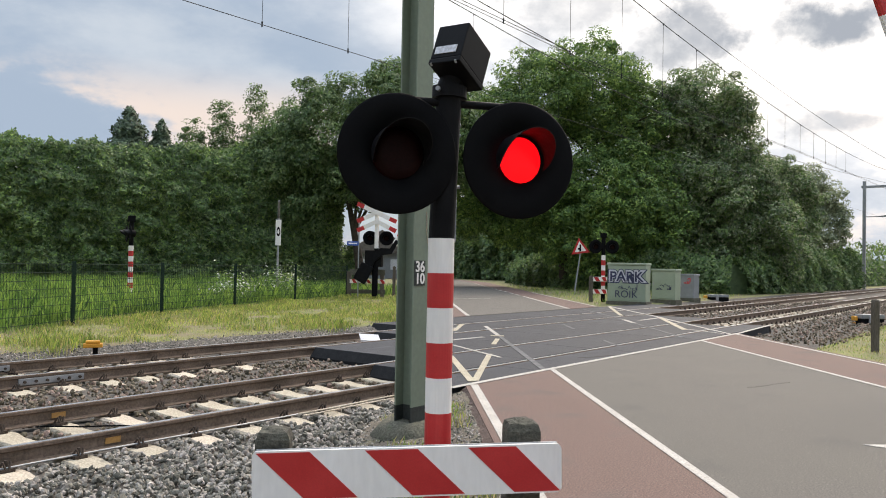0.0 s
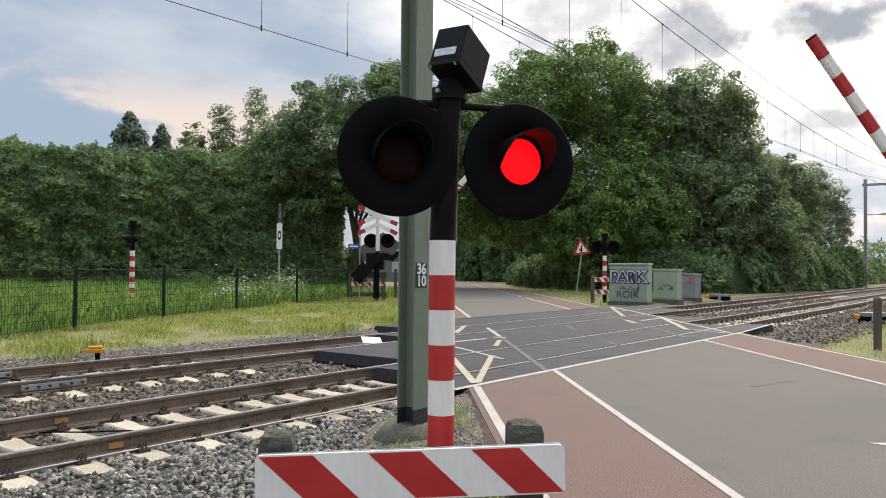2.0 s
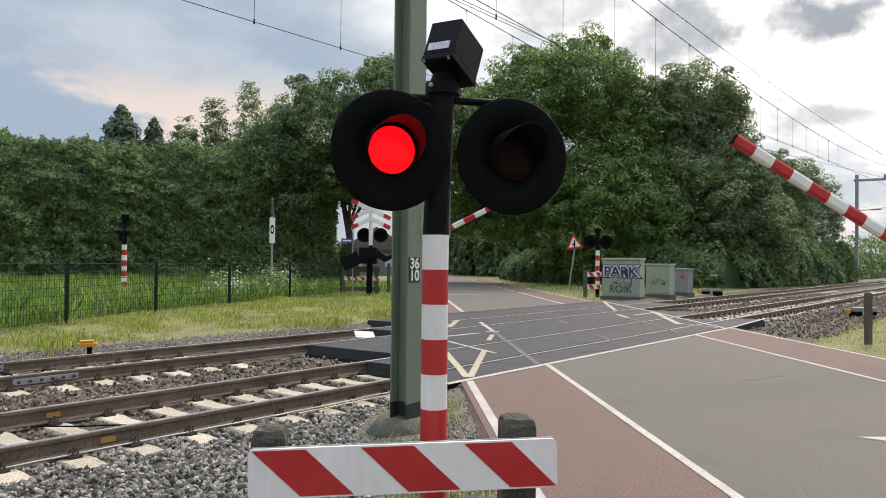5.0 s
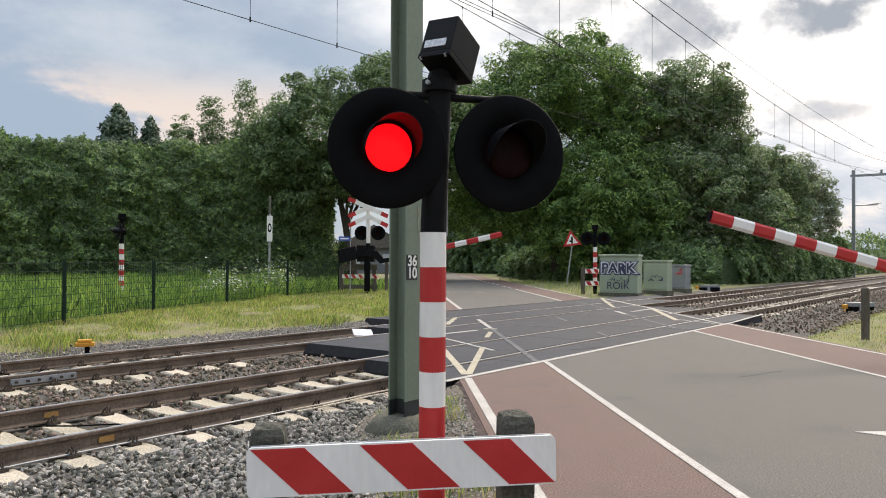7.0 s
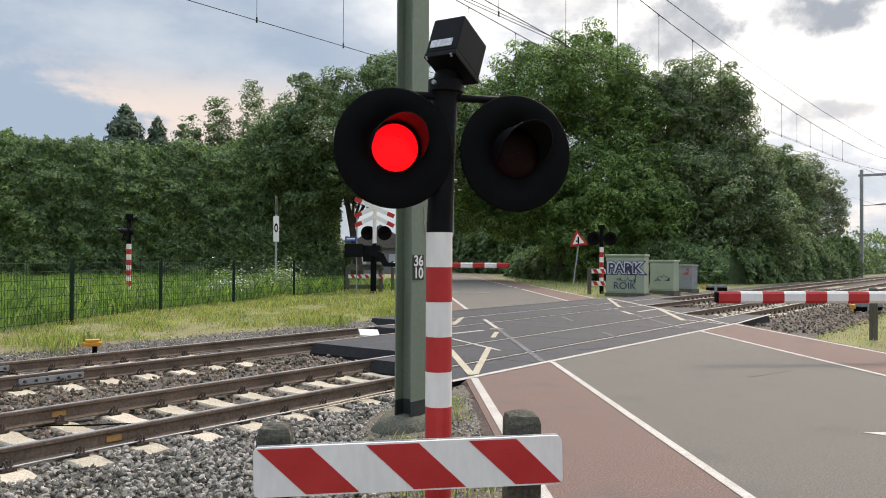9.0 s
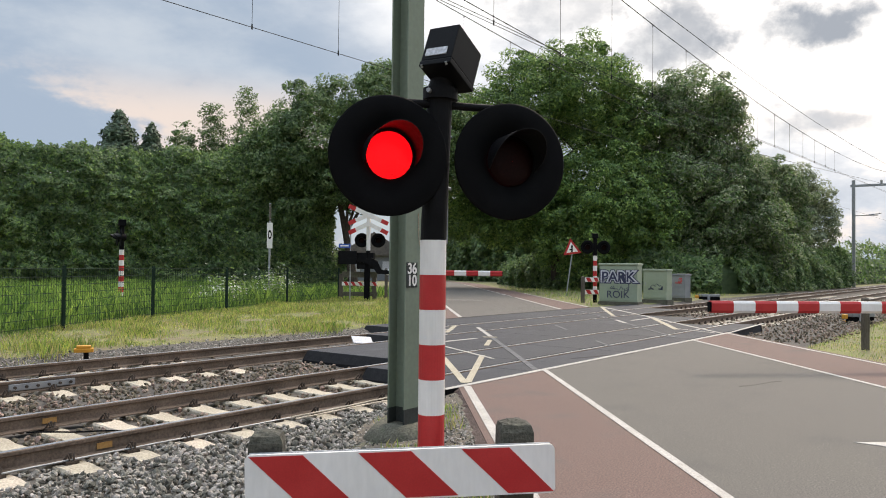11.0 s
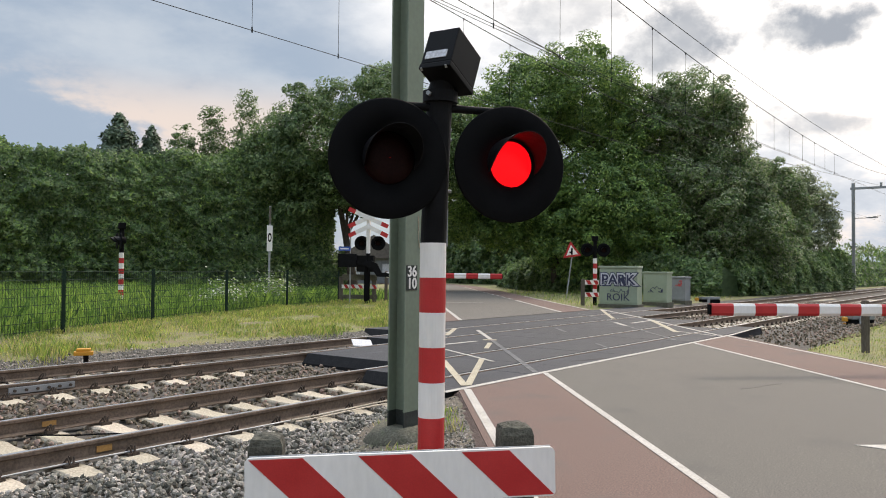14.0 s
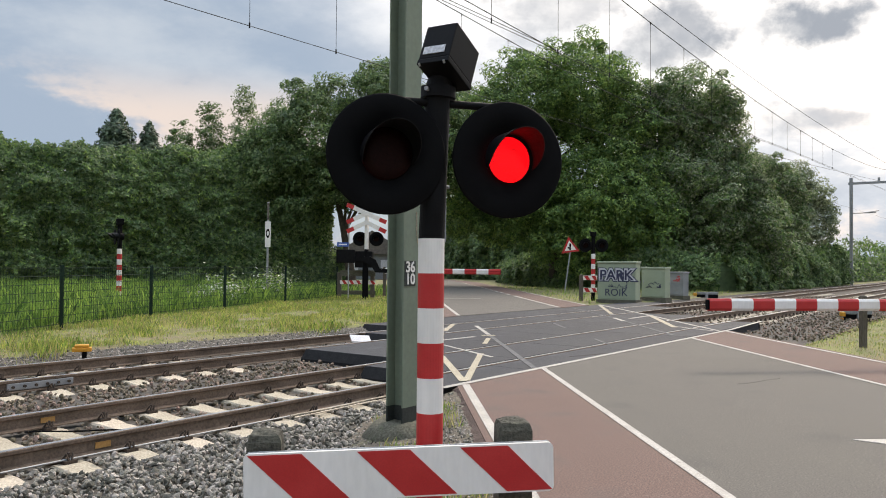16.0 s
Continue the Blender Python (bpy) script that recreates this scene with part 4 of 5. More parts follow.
def make_signal():
    s = thing("crossing_signal", "black crossing signal with two red flashing lamps on banded post", "crossing signal", pose(3.675, -4.01, 0, 0, 0, -37))
    banded_post(s, 0.0785, 1.74, 0.1, 0.2055)
    bm = bmesh.new()
    tube(bm, (0, 0, 1.74), (0.026, -0.02, 2.62), 0.0765, seg=28)
    part("upper_post", bm, "gloss_black", s, "black painted upper post")
    bm = bmesh.new()
    tube(bm, (0.085, 0.0, 1.72), (0.085, 0.0, 2.5), 0.006, seg=8)
    for z in (2.36, 2.42, 2.05):
        tube(bm, (0.07, -0.01, z), (0.105, -0.01, z), 0.01, seg=8)
    part("conduit", bm, "steel", s, "thin steel conduit with bolts")
    bm = bmesh.new()
    tube(bm, (-0.3, -0.03, 2.545), (0.44, -0.03, 2.545), 0.024, seg=16)
    part("crossbar", bm, "gloss_black", s, "black tubular crossbar")
    covers = [lamp_head(s, -0.296, -0.085, 2.22, 0.350, 0.138, True, 3.0), lamp_head(s, 0.452, -0.085, 2.22, 0.352, 0.138, True, 5.5)]
    bm = bmesh.new()
    tube(bm, (0.027, -0.022, 2.575), (0.028, -0.023, 2.642), 0.104, seg=28)
    tube(bm, (0.03, -0.02, 2.64), (0.05, -0.03, 2.73), 0.078, 0.068, seg=24)
    collar = part("collar", bm, "gloss_black", s, "black bolted collar")
    bm = bmesh.new()
    tube(bm, (-0.055, -0.085, 2.612), (-0.072, -0.112, 2.612), 0.014, seg=6)
    part("bolt", bm, "steel", collar, "bright steel bolt")
    # box of the warning bell, tipped back on its neck
    bm = bmesh.new()
    box(bm, -0.10, 0.10, -0.1425, 0.1425, -0.095, 0.1315, bevel=0.007)
    b = part("bell_box", bm, "gloss_black", s, "black square warning bell box", at=pose(0.084, -0.051, 2.812, -23.4, 0.55, -47.7) @ Matrix.Scale(1.03, 4))
    bm = bmesh.new()
    box(bm, -0.103, 0.103, -0.146, 0.146, -0.1315, -0.097, bevel=0.006)
    part("base_cover", bm, "gloss_black", b, "black base cover of the bell box")
    bm = bmesh.new()
    box(bm, -0.078, 0.062, -0.1475, -0.1427, -0.068, -0.018, bevel=0.001)
    part("label_plate", bm, "pale_ink", b, "blank pale grey label plate")
    for x in (-0.085, 0.075):
        bm = bmesh.new()
        tube(bm, (x, -0.147, -0.126), (x, -0.132, -0.136), 0.007, seg=6)
        part("bolt", bm, "steel", b, "bright steel bolt")
    return s, covers


def bollard(label, x, y, top, w, mat, rz=-47, dome=0.06, name="bollard"):
    bm = bmesh.new()
    h = w / 2
    for z0, z1, a, b in ((-0.5, top - dome, h, h), (top - dome, top - dome * 0.35, h, h * 0.86), (top - dome * 0.35, top, h * 0.86, h * 0.35)):
        m = [bm.verts.new((sx * a, sy * a, z0)) for sx, sy in ((-1, -1), (1, -1), (1, 1), (-1, 1))]
        n = [bm.verts.new((sx * b, sy * b, z1)) for sx, sy in ((-1, -1), (1, -1), (1, 1), (-1, 1))]
        for i in range(4):
            bm.faces.new((m[i], m[(i + 1) % 4], n[(i + 1) % 4], n[i]))
    bm.faces.new(n)
    bmesh.ops.remove_doubles(bm, verts=bm.verts, dist=0.0005)
    bmesh.ops.subdivide_edges(bm, edges=bm.edges, cuts=4, use_grid_fill=True)
    for v in bm.verts:
        v.co += Vector((noise.noise(v.co * 9 + Vector((x, 0, 0))), noise.noise(v.co * 9 + Vector((0, y, 5))), 0.8 * noise.noise(v.co * 11))) * 0.007 + Vector((noise.noise(v.co * 34), noise.noise(v.co * 34 + Vector((7, 0, 0))), noise.noise(v.co * 31))) * 0.006
    ob = part(name, bm, mat, at=pose(x, y, 0, 0, 0, rz))
    return tagged(ob, label, "bollard")


def striped_board(label, at, length, high, reds, slant, thick=0.025):
    """A white board along x with red slanting stripes; reds: their starts and widths along the top edge."""
    t = thing("guard_board", label, "guard board", at)
    bm = bmesh.new()
    rim = []
    for cx, cz, a0 in ((length - 0.03, high - 0.03, 0), (0.03, high - 0.03, 90), (0.03, 0.03, 180), (length - 0.03, 0.03, 270)):
        rim += [(cx + 0.03 * math.cos(radians(a0 + 18 * k)), cz + 0.03 * math.sin(radians(a0 + 18 * k))) for k in range(6)]
    slab(bm, rim, 0.0, thick)
    bmesh.ops.transform(bm, matrix=Matrix(((1, 0, 0, 0), (0, 0, 1, 0), (0, 1, 0, 0), (0, 0, 0, 1))), verts=bm.verts)
    bmesh.ops.recalc_face_normals(bm, faces=bm.faces)
    part("panel", bm, "white", t, "white reflective board with rounded corners")
    for a, w in reds:
        bm = bmesh.new()
        e = 0.009
        pts = []
        poly = [(a, high - e), (a + w, high - e), (a + w + slant, e), (a + slant, e)]
        for u, v in poly:
            pts.append((min(max(u, e), length - e), v))
        vs = [bm.verts.new((u, -0.0025, v)) for u, v in pts] + [bm.verts.new((u, 0.002, v)) for u, v in pts]
        n = len(pts)
        bm.faces.new(vs[:n])
        bm.faces.new(vs[n:][::-1])
        for i in range(n):
            bm.faces.new((vs[i], vs[(i + 1) % n], vs[n + (i + 1) % n], vs[n + i]))
        bmesh.ops.recalc_face_normals(bm, faces=bm.faces)
        part("stripe", bm, "red", t, "red slanting stripe")
    bm = bmesh.new()
    box(bm, 0.02, length - 0.02, thick, thick + 0.012, -0.004, 0.012)
    box(bm, 0.02, length - 0.02, thick, thick + 0.012, high - 0.012, high + 0.004)
    part("back_rail", bm, "steel", t)
    return t


def make_mast():
    t = thing("catenary_mast", "grey-green painted steel catenary mast on a concrete footing", "catenary mast", pose(6.08, -1.84, 0))
    hx, hy, tf, tw = 0.126, 0.108, 0.016, 0.010
    for z0, z1, mat, name in ((0.0, 0.17, "mast_dark", "mast_foot"), (0.17, 9.2, "mast", "column")):
        bm = bmesh.new()
        pts = [(-hx, -hy), (hx, -hy), (hx, -hy + tf), (tw, -hy + tf), (tw, hy - tf), (hx, hy - tf), (hx, hy), (-hx, hy), (-hx, hy - tf), (-tw, hy - tf), (-tw, -hy + tf), (-hx, -hy + tf)]
        slab(bm, pts, z0, z1)
        part(name, bm, mat, t, "H-section steel column" if name == "column" else "tarred column foot")
    bm = bmesh.new()
    lathe(bm, [(0.0, 0.02), (0.25, 0.015), (0.33, -0.03), (0.40, -0.12), (0.44, -0.4)], 20)
    for v in bm.verts:
        v.co += Vector((noise.noise(v.co * 5), noise.noise(v.co * 5 + Vector((3, 0, 0))), noise.noise(v.co * 6))) * 0.03
    part("footing", bm, "concrete", t, "rounded mossy concrete footing")
    bm = bmesh.new()
    box(bm, -0.085, 0.085, -0.004, 0.002, -0.125, 0.125)
    plate = part("number_plate", bm, "mast_dark", t, "dark plate with white numerals", at=pose(-0.035, -hy - 0.004, 1.50))
    for words, z in (("36", 0.06), ("10", -0.06)):
        text_mesh("numerals", words, 0.15, "white", plate, pose(0, -0.006, z, 90, 0, 0), bold=0.003)
    bm = bmesh.new()
    tube(bm, (0.07, -hy - 0.003, 1.95), (0.06, -hy - 0.003, 2.12), 0.006, seg=6)
    tube(bm, (0.06, -hy - 0.003, 1.97), (0.085, -hy - 0.003, 1.80), 0.005, seg=6)
    part("paint_mark", bm, "cream_line", t, "cream chalk mark")


def boom_band(parent, x0, x1, z, h, w, mat):
    bm = bmesh.new()
    prof = [(-w / 2, -h * 0.3), (-w * 0.3, -h / 2), (w * 0.3, -h / 2), (w / 2, -h * 0.3), (w / 2, h * 0.3), (w * 0.3, h / 2), (-w * 0.3, h / 2), (-w / 2, h * 0.3),
            (-w / 2, h * 0.1), (-w * 0.38, h * 0.07), (-w * 0.38, -h * 0.02), (-w / 2, -h * 0.05)]
    rings = [[bm.verts.new((x, a, z + b)) for a, b in prof] for x in (x0, x1)]
    n = len(prof)
    for i in range(n):
        bm.faces.new((rings[0][i], rings[0][(i + 1) % n], rings[1][(i + 1) % n], rings[1][i]))
    bm.faces.new(rings[0])
    bm.faces.new(rings[1][::-1])
    bmesh.ops.recalc_face_normals(bm, faces=bm.faces)
    part("band", bm, mat, parent, f"{mat} reflective band")


def barrier(label, at, length, drop, band, h, w, stand_h, scale=1.0):
    t = thing("crossing_barrier", label, "level crossing barrier", at)
    bm = bmesh.new()
    tube(bm, (0, 0.12, -stand_h), (0, 0.12, 0.0), 0.11 * scale, seg=16)
    part("stand", bm, "black", t, "black steel stand")
    bm = bmesh.new()
    box(bm, -0.42 * scale, 0.30 * scale, 0.02, 0.42, -0.38 * scale, 0.30 * scale, bevel=0.02)
    part("drive_box", bm, "gloss_black", t, "black drive housing")
    bm = bmesh.new()
    # elbow that carries the boom below the pivot
    pts = [(-0.1, 0.08), (0.25, 0.1), (0.55, -0.05), (0.75, -drop + 0.12), (1.25, -drop + 0.08), (1.25, -drop - 0.10), (0.55, -drop - 0.08), (0.3, -0.3), (-0.1, -0.15)]
    a = [bm.verts.new((x, -0.09, z)) for x, z in pts]
    b = [bm.verts.new((x, 0.015, z)) for x, z in pts]
    bm.faces.new(a)
    bm.faces.new(b[::-1])
    for i in range(len(pts)):
        j = (i + 1) % len(pts)
        bm.faces.new((a[i], a[j], b[j], b[i]))
    bmesh.ops.recalc_face_normals(bm, faces=bm.faces)
    box(bm, -1.35, -0.45, -0.14, 0.01, -0.22, 0.42, bevel=0.03)
    box(bm, -0.5, 0.0, -0.08, 0.0, -0.12, 0.1)
    boom = part("boom", bm, "gloss_black", t, "black elbow arm with counterweight")
    x, k = length, "red"
    while x - band > 1.0:
        boom_band(boom, x - band, x, -drop, h, w, k)
        x, k = x - band, ("white" if k == "red" else "red")
    boom_band(boom, 1.0, x, -drop, h, w, k)
    bm = bmesh.new()
    box(bm, length + 0.001, length + 0.025, -w * 0.42, w * 0.42, -drop - h * 0.42, -drop + h * 0.42, bevel=0.006)
    part("end_cap", bm, "black", boom, "dark end cap")
    return boom


def far_signal():
    t = thing("crossing_signal", "black crossing signal with red and white double St Andrew's cross", "crossing signal", pose(27.65, 18.02, 0, 0, 0, -53))
    bm = bmesh.new()
    tube(bm, (0, 0, -0.2), (0, 0, 2.35), 0.10, seg=16)
    part("lower_post", bm, "black", t)
    bm = bmesh.new()
    tube(bm, (0, 0, 2.34), (0, 0, 4.2), 0.10, seg=16)
    part("upper_post", bm, "white", t, "white painted upper post")
    for x in (-0.39, 0.40):
        lamp_head(t, x + 0.06, 0.14, 2.84, 0.345, 0.12, False)
    for a, z, both in ((24, 4.04, True), (-24, 4.04, True), (26, 3.50, False), (-26, 3.50, False)):
        s = math.copysign(1, a)
        x0, x1 = (-1.03, 1.03) if both else ((-1.03, 0.0) if a > 0 else (0.0, 1.03))
        q = (Matrix.Translation((0, -0.13 - 0.02 * (s > 0), z)) @ Matrix.Rotation(radians(a), 4, "Y")) if both else (Matrix.Translation((0, -0.13 - 0.02 * (s > 0), z + 0.12)) @ Matrix.Rotation(radians(-a), 4, "Y"))
        bm = bmesh.new()
        lo, hi = (x0 + 0.36 if x0 < -0.5 else x0), (x1 - 0.36 if x1 > 0.5 else x1)
        box(bm, lo, hi, -0.01, 0.01, -0.10, 0.10)
        part("cross_arm", bm, "white", t, "white cross arm with red end", at=q)
        for e0, e1 in ((x0, lo), (hi, x1)):
            if e1 - e0 > 0.1:
                bm = bmesh.new()
                box(bm, e0, e1, -0.01, 0.01, -0.10, 0.10)
                part("arm_end", bm, "red", t, "red arm end", at=q)
    # street name plate and thin pole beside it
    p = thing("street_sign", "small blue street name plate on a thin pole", "street sign", pose(27.0, 18.95, 0, 0, 0, -53))
    bm = bmesh.new()
    tube(bm, (0.28, 0.0, -0.2), (0.28, 0.0, 3.6), 0.03, seg=8)
    part("pole", bm, "steel", p)
    bm = bmesh.new()
    box(bm, -0.28, 0.28, -0.045, -0.03, 2.46, 2.66)
    b = part("plate", bm, "blue", p)
    bm = bmesh.new()
    box(bm, -0.2, 0.2, -0.05, -0.046, 2.53, 2.59)
    part("lettering_bar", bm, "white", b)
    g = thing("guard_fence", "weathered low guard fence with a red and white striped rail", "guard fence", pose(27.75, 18.7, 0, 0, 0, -53))
    for x in (-0.85, 0.75):
        bm = bmesh.new()
        box(bm, x - 0.1, x + 0.1, -0.1, 0.1, -0.2, 1.22, bevel=0.02)
        part("post", bm, "wood", g)
    for z, w, mat in ((1.05, 0.14, "concrete"), (0.16, 0.1, "concrete")):
        bm = bmesh.new()
        box(bm, -0.8, 0.9, -0.14, -0.1, z, z + 2 * w, bevel=0.01)
        part("rail", bm, mat, g)
    bm = bmesh.new()
    box(bm, -0.8, 0.9, -0.14, -0.1, 0.66, 0.84)
    r = part("striped_rail", bm, "white", g)
    for i in range(5):
        bm = bmesh.new()
        x = -0.72 + i * 0.34
        vs = [bm.verts.new(q) for q in ((x, -0.146, 0.84), (x + 0.15, -0.146, 0.84), (x + 0.27, -0.146, 0.66), (x + 0.12, -0.146, 0.66))]
        ws = [bm.verts.new(v.co + Vector((0, 0.005, 0))) for v in vs]
        bm.faces.new(vs)
        for k in range(4):
            bm.faces.new((vs[k], vs[(k + 1) % 4], ws[(k + 1) % 4], ws[k]))
        part("stripe", bm, "red", r)
    bollard("thin dark red marker post beside the cycle path", 30.6, 19.4, 1.5, 0.16, "wood", name="marker_post")


def small_signal(label, x, y, top, band, r, n_low, z_head, head_r, rz):
    t = thing("crossing_signal", label, "crossing signal", pose(x, y, 0, 0, 0, rz))
    banded_post(t, r, top, n_low, band)
    bm = bmesh.new()
    tube(bm, (0, 0, top), (0, 0, z_head + 0.45), r * 0.95, seg=14)
    box(bm, -0.14, 0.14, -0.12, 0.12, z_head + 0.45, z_head + 0.68, bevel=0.02)
    part("upper_post", bm, "black", t)
    for d in (-0.40, 0.40):
        lamp_head(t, d, -0.1, z_head, head_r, 0.12, False)


def cabinet(label, x, y, rz, w, d, h, mat, art):
    t = thing("cabinet", label, "cabinet", pose(x, y, 0, 0, 0, rz))
    bm = bmesh.new()
    box(bm, -w / 2 - 0.06, w / 2 + 0.06, -d / 2 - 0.06, d / 2 + 0.06, -0.3, 0.1, bevel=0.01)
    part("plinth", bm, "concrete", t)
    bm = bmesh.new()
    box(bm, -w / 2, w / 2, -d / 2, d / 2, 0.1, h - 0.1, bevel=0.012)
    part("body", bm, mat, t)
    bm = bmesh.new()
    box(bm, -w / 2 - 0.04, w / 2 + 0.04, -d / 2 - 0.05, d / 2 + 0.04, h - 0.1, h, bevel=0.025)
    part("roof", bm, mat, t, "overhanging cabinet roof")
    n = 2 if w > 1.2 else 1
    for i in range(n):
        bm = bmesh.new()
        a = -w / 2 + 0.04 + i * (w - 0.08) / n
        box(bm, a + 0.01, a + (w - 0.08) / n - 0.01, -d / 2 - 0.018, -d / 2 + 0.002, 0.16, h - 0.14, bevel=0.006)
        dd = part("door", bm, mat, t)
        bm = bmesh.new()
        box(bm, a + 0.06, a + 0.09, -d / 2 - 0.04, -d / 2 - 0.016, h * 0.5, h * 0.5 + 0.14, bevel=0.004)
        part("handle", bm, "steel", dd)
    bm = bmesh.new()
    for k in range(3):
        tube(bm, (w / 2 + 0.012, d / 2 - 0.06, 0.3 + k * h * 0.3), (w / 2 + 0.012, d / 2 - 0.06, 0.42 + k * h * 0.3), 0.014, seg=8)
    part("hinge", bm, "steel", t)
    for k, (words, size, z, mat2, bold) in enumerate(art):
        if words:
            text_mesh("graffiti", words, size, mat2, t, pose(0, -d / 2 - 0.021 - 0.006 * k, z, 90, 0, 0), "spray-painted letters", bold=bold)
    return t


def scrawl(parent, x0, x1, y, z0, z1, n, mat, seed, r=0.012):
    rng = random.Random(seed)
    bm = bmesh.new()
    p = Vector((rng.uniform(x0, x1), y, rng.uniform(z0, z1)))
    for i in range(n):
        q = Vector((min(x1, max(x0, p.x + rng.uniform(-0.16, 0.2))), y, min(z1, max(z0, p.z + rng.uniform(-0.16, 0.16)))))
        tube(bm, p, q, r, seg=5)
        p = q
    part("graffiti", bm, mat, parent, "unreadable spray-painted scrawl")


def make_cabinets():
    c = cabinet("pale green relay cabinet covered in graffiti", 33.75, 7.85, -82, 1.76, 0.85, 1.86, "cabinet", [("PARK", 0.66, 1.22, "ink", 0.10), ("PARK", 0.66, 1.23, "pale_ink", 0.06), ("PARK", 0.64, 1.21, "ink", 0.012), ("ROIK", 0.46, 0.42, "ink", 0.0)])
    scrawl(c, -0.4, 0.5, -0.45, 0.62, 0.92, 30, "ink", 3)
    c = cabinet("pale green double-door relay cabinet with scribbles", 37.6, 7.55, -90, 1.2, 0.75, 1.62, "cabinet", [])
    scrawl(c, -0.4, 0.4, -0.395, 0.6, 1.3, 34, "ink", 4)
    c = cabinet("small grey trackside cabinet with a red tag", 41.05, 7.6, -102, 0.85, 0.55, 1.38, "grey_cabinet", [])
    scrawl(c, -0.25, 0.25, -0.295, 0.85, 1.15, 26, "red_ink", 5, 0.016)


def warning_sign():
    t = thing("warning_sign", "red-bordered triangular warning sign on a leaning pole", "road sign", pose(43.45, 15.3, 0, 0, 0, -55))
    bm = bmesh.new()
    tube(bm, (-0.35, 0.02, -0.3), (0.05, 0.02, 2.7), 0.04, seg=10)
    part("pole", bm, "steel", t)

    def tri(r, y, mat, name, x=0.0):
        bm = bmesh.new()
        a = [bm.verts.new((x + r * math.cos(q), y, 2.82 + r * math.sin(q))) for q in (radians(98), radians(218), radians(338))]
        b = [bm.verts.new(v.co + Vector((0, 0.012, 0))) for v in a]
        bm.faces.new(a)
        bm.faces.new(b[::-1])
        for i in range(3):
            bm.faces.new((a[i], a[(i + 1) % 3], b[(i + 1) % 3], b[i]))
        bmesh.ops.recalc_face_normals(bm, faces=bm.faces)
        part(name, bm, mat, t)
    tri(0.66, -0.02, "red", "border")
    tri(0.42, -0.028, "white", "face")
    bm = bmesh.new()
    box(bm, -0.04, 0.06, -0.036, -0.028, 2.62, 3.05)
    box(bm, -0.14, -0.02, -0.036, -0.028, 2.72, 2.82)
    part("symbol", bm, "black", t)


def make_fence():
    pts = [(2.0, 7.35), (5.9, 9.65), (9.77, 11.92), (13.72, 14.23), (17.86, 16.03), (22.34, 17.78), (27.19, 19.49)]
    f = thing("mesh_fence", "dark green welded mesh fence with square posts", "fence")
    for x, y in pts:
        bm = bmesh.new()
        box(bm, x - 0.035, x + 0.035, y - 0.035, y + 0.035, -0.3, 1.52, bevel=0.006)
        part("post", bm, "fence", f)
    for a, b in zip(pts, pts[1:]):
        a, b = Vector((*a, 0)), Vector((*b, 0))
        n = int((b - a).length / 0.1)
        verts, faces = [], []

        def rod(p, q, r):
            d = (q - p).normalized()
            u = Vector((0, 0, 1)) if abs(d.z) < 0.5 else Vector((1, 0, 0))
            u = (u - d * u.dot(d)).normalized() * r
            v = d.cross(u)
            k = len(verts)
            for c in (p, q):
                verts.extend([c + u, c - u * 0.5 + v * 0.87, c - u * 0.5 - v * 0.87])
            for i in range(3):
                j = (i + 1) % 3
                faces.append((k + i, k + j, k + 3 + j, k + 3 + i))
        for i in range(1, n):
            p = a.lerp(b, i / n)
            rod(p + Vector((0, 0, 0.05)), p + Vector((0, 0, 1.46)), 0.005)
        for k in range(8):
            z = 0.08 + k * 0.195
            rod(a + Vector((0, 0, z)), b + Vector((0, 0, z)), 0.0075)
        me = array_mesh("mesh_panel", np.array([tuple(v) for v in verts]), np.array(faces), ["fence"])
        o = new("mesh_panel", me)
        o.parent = f


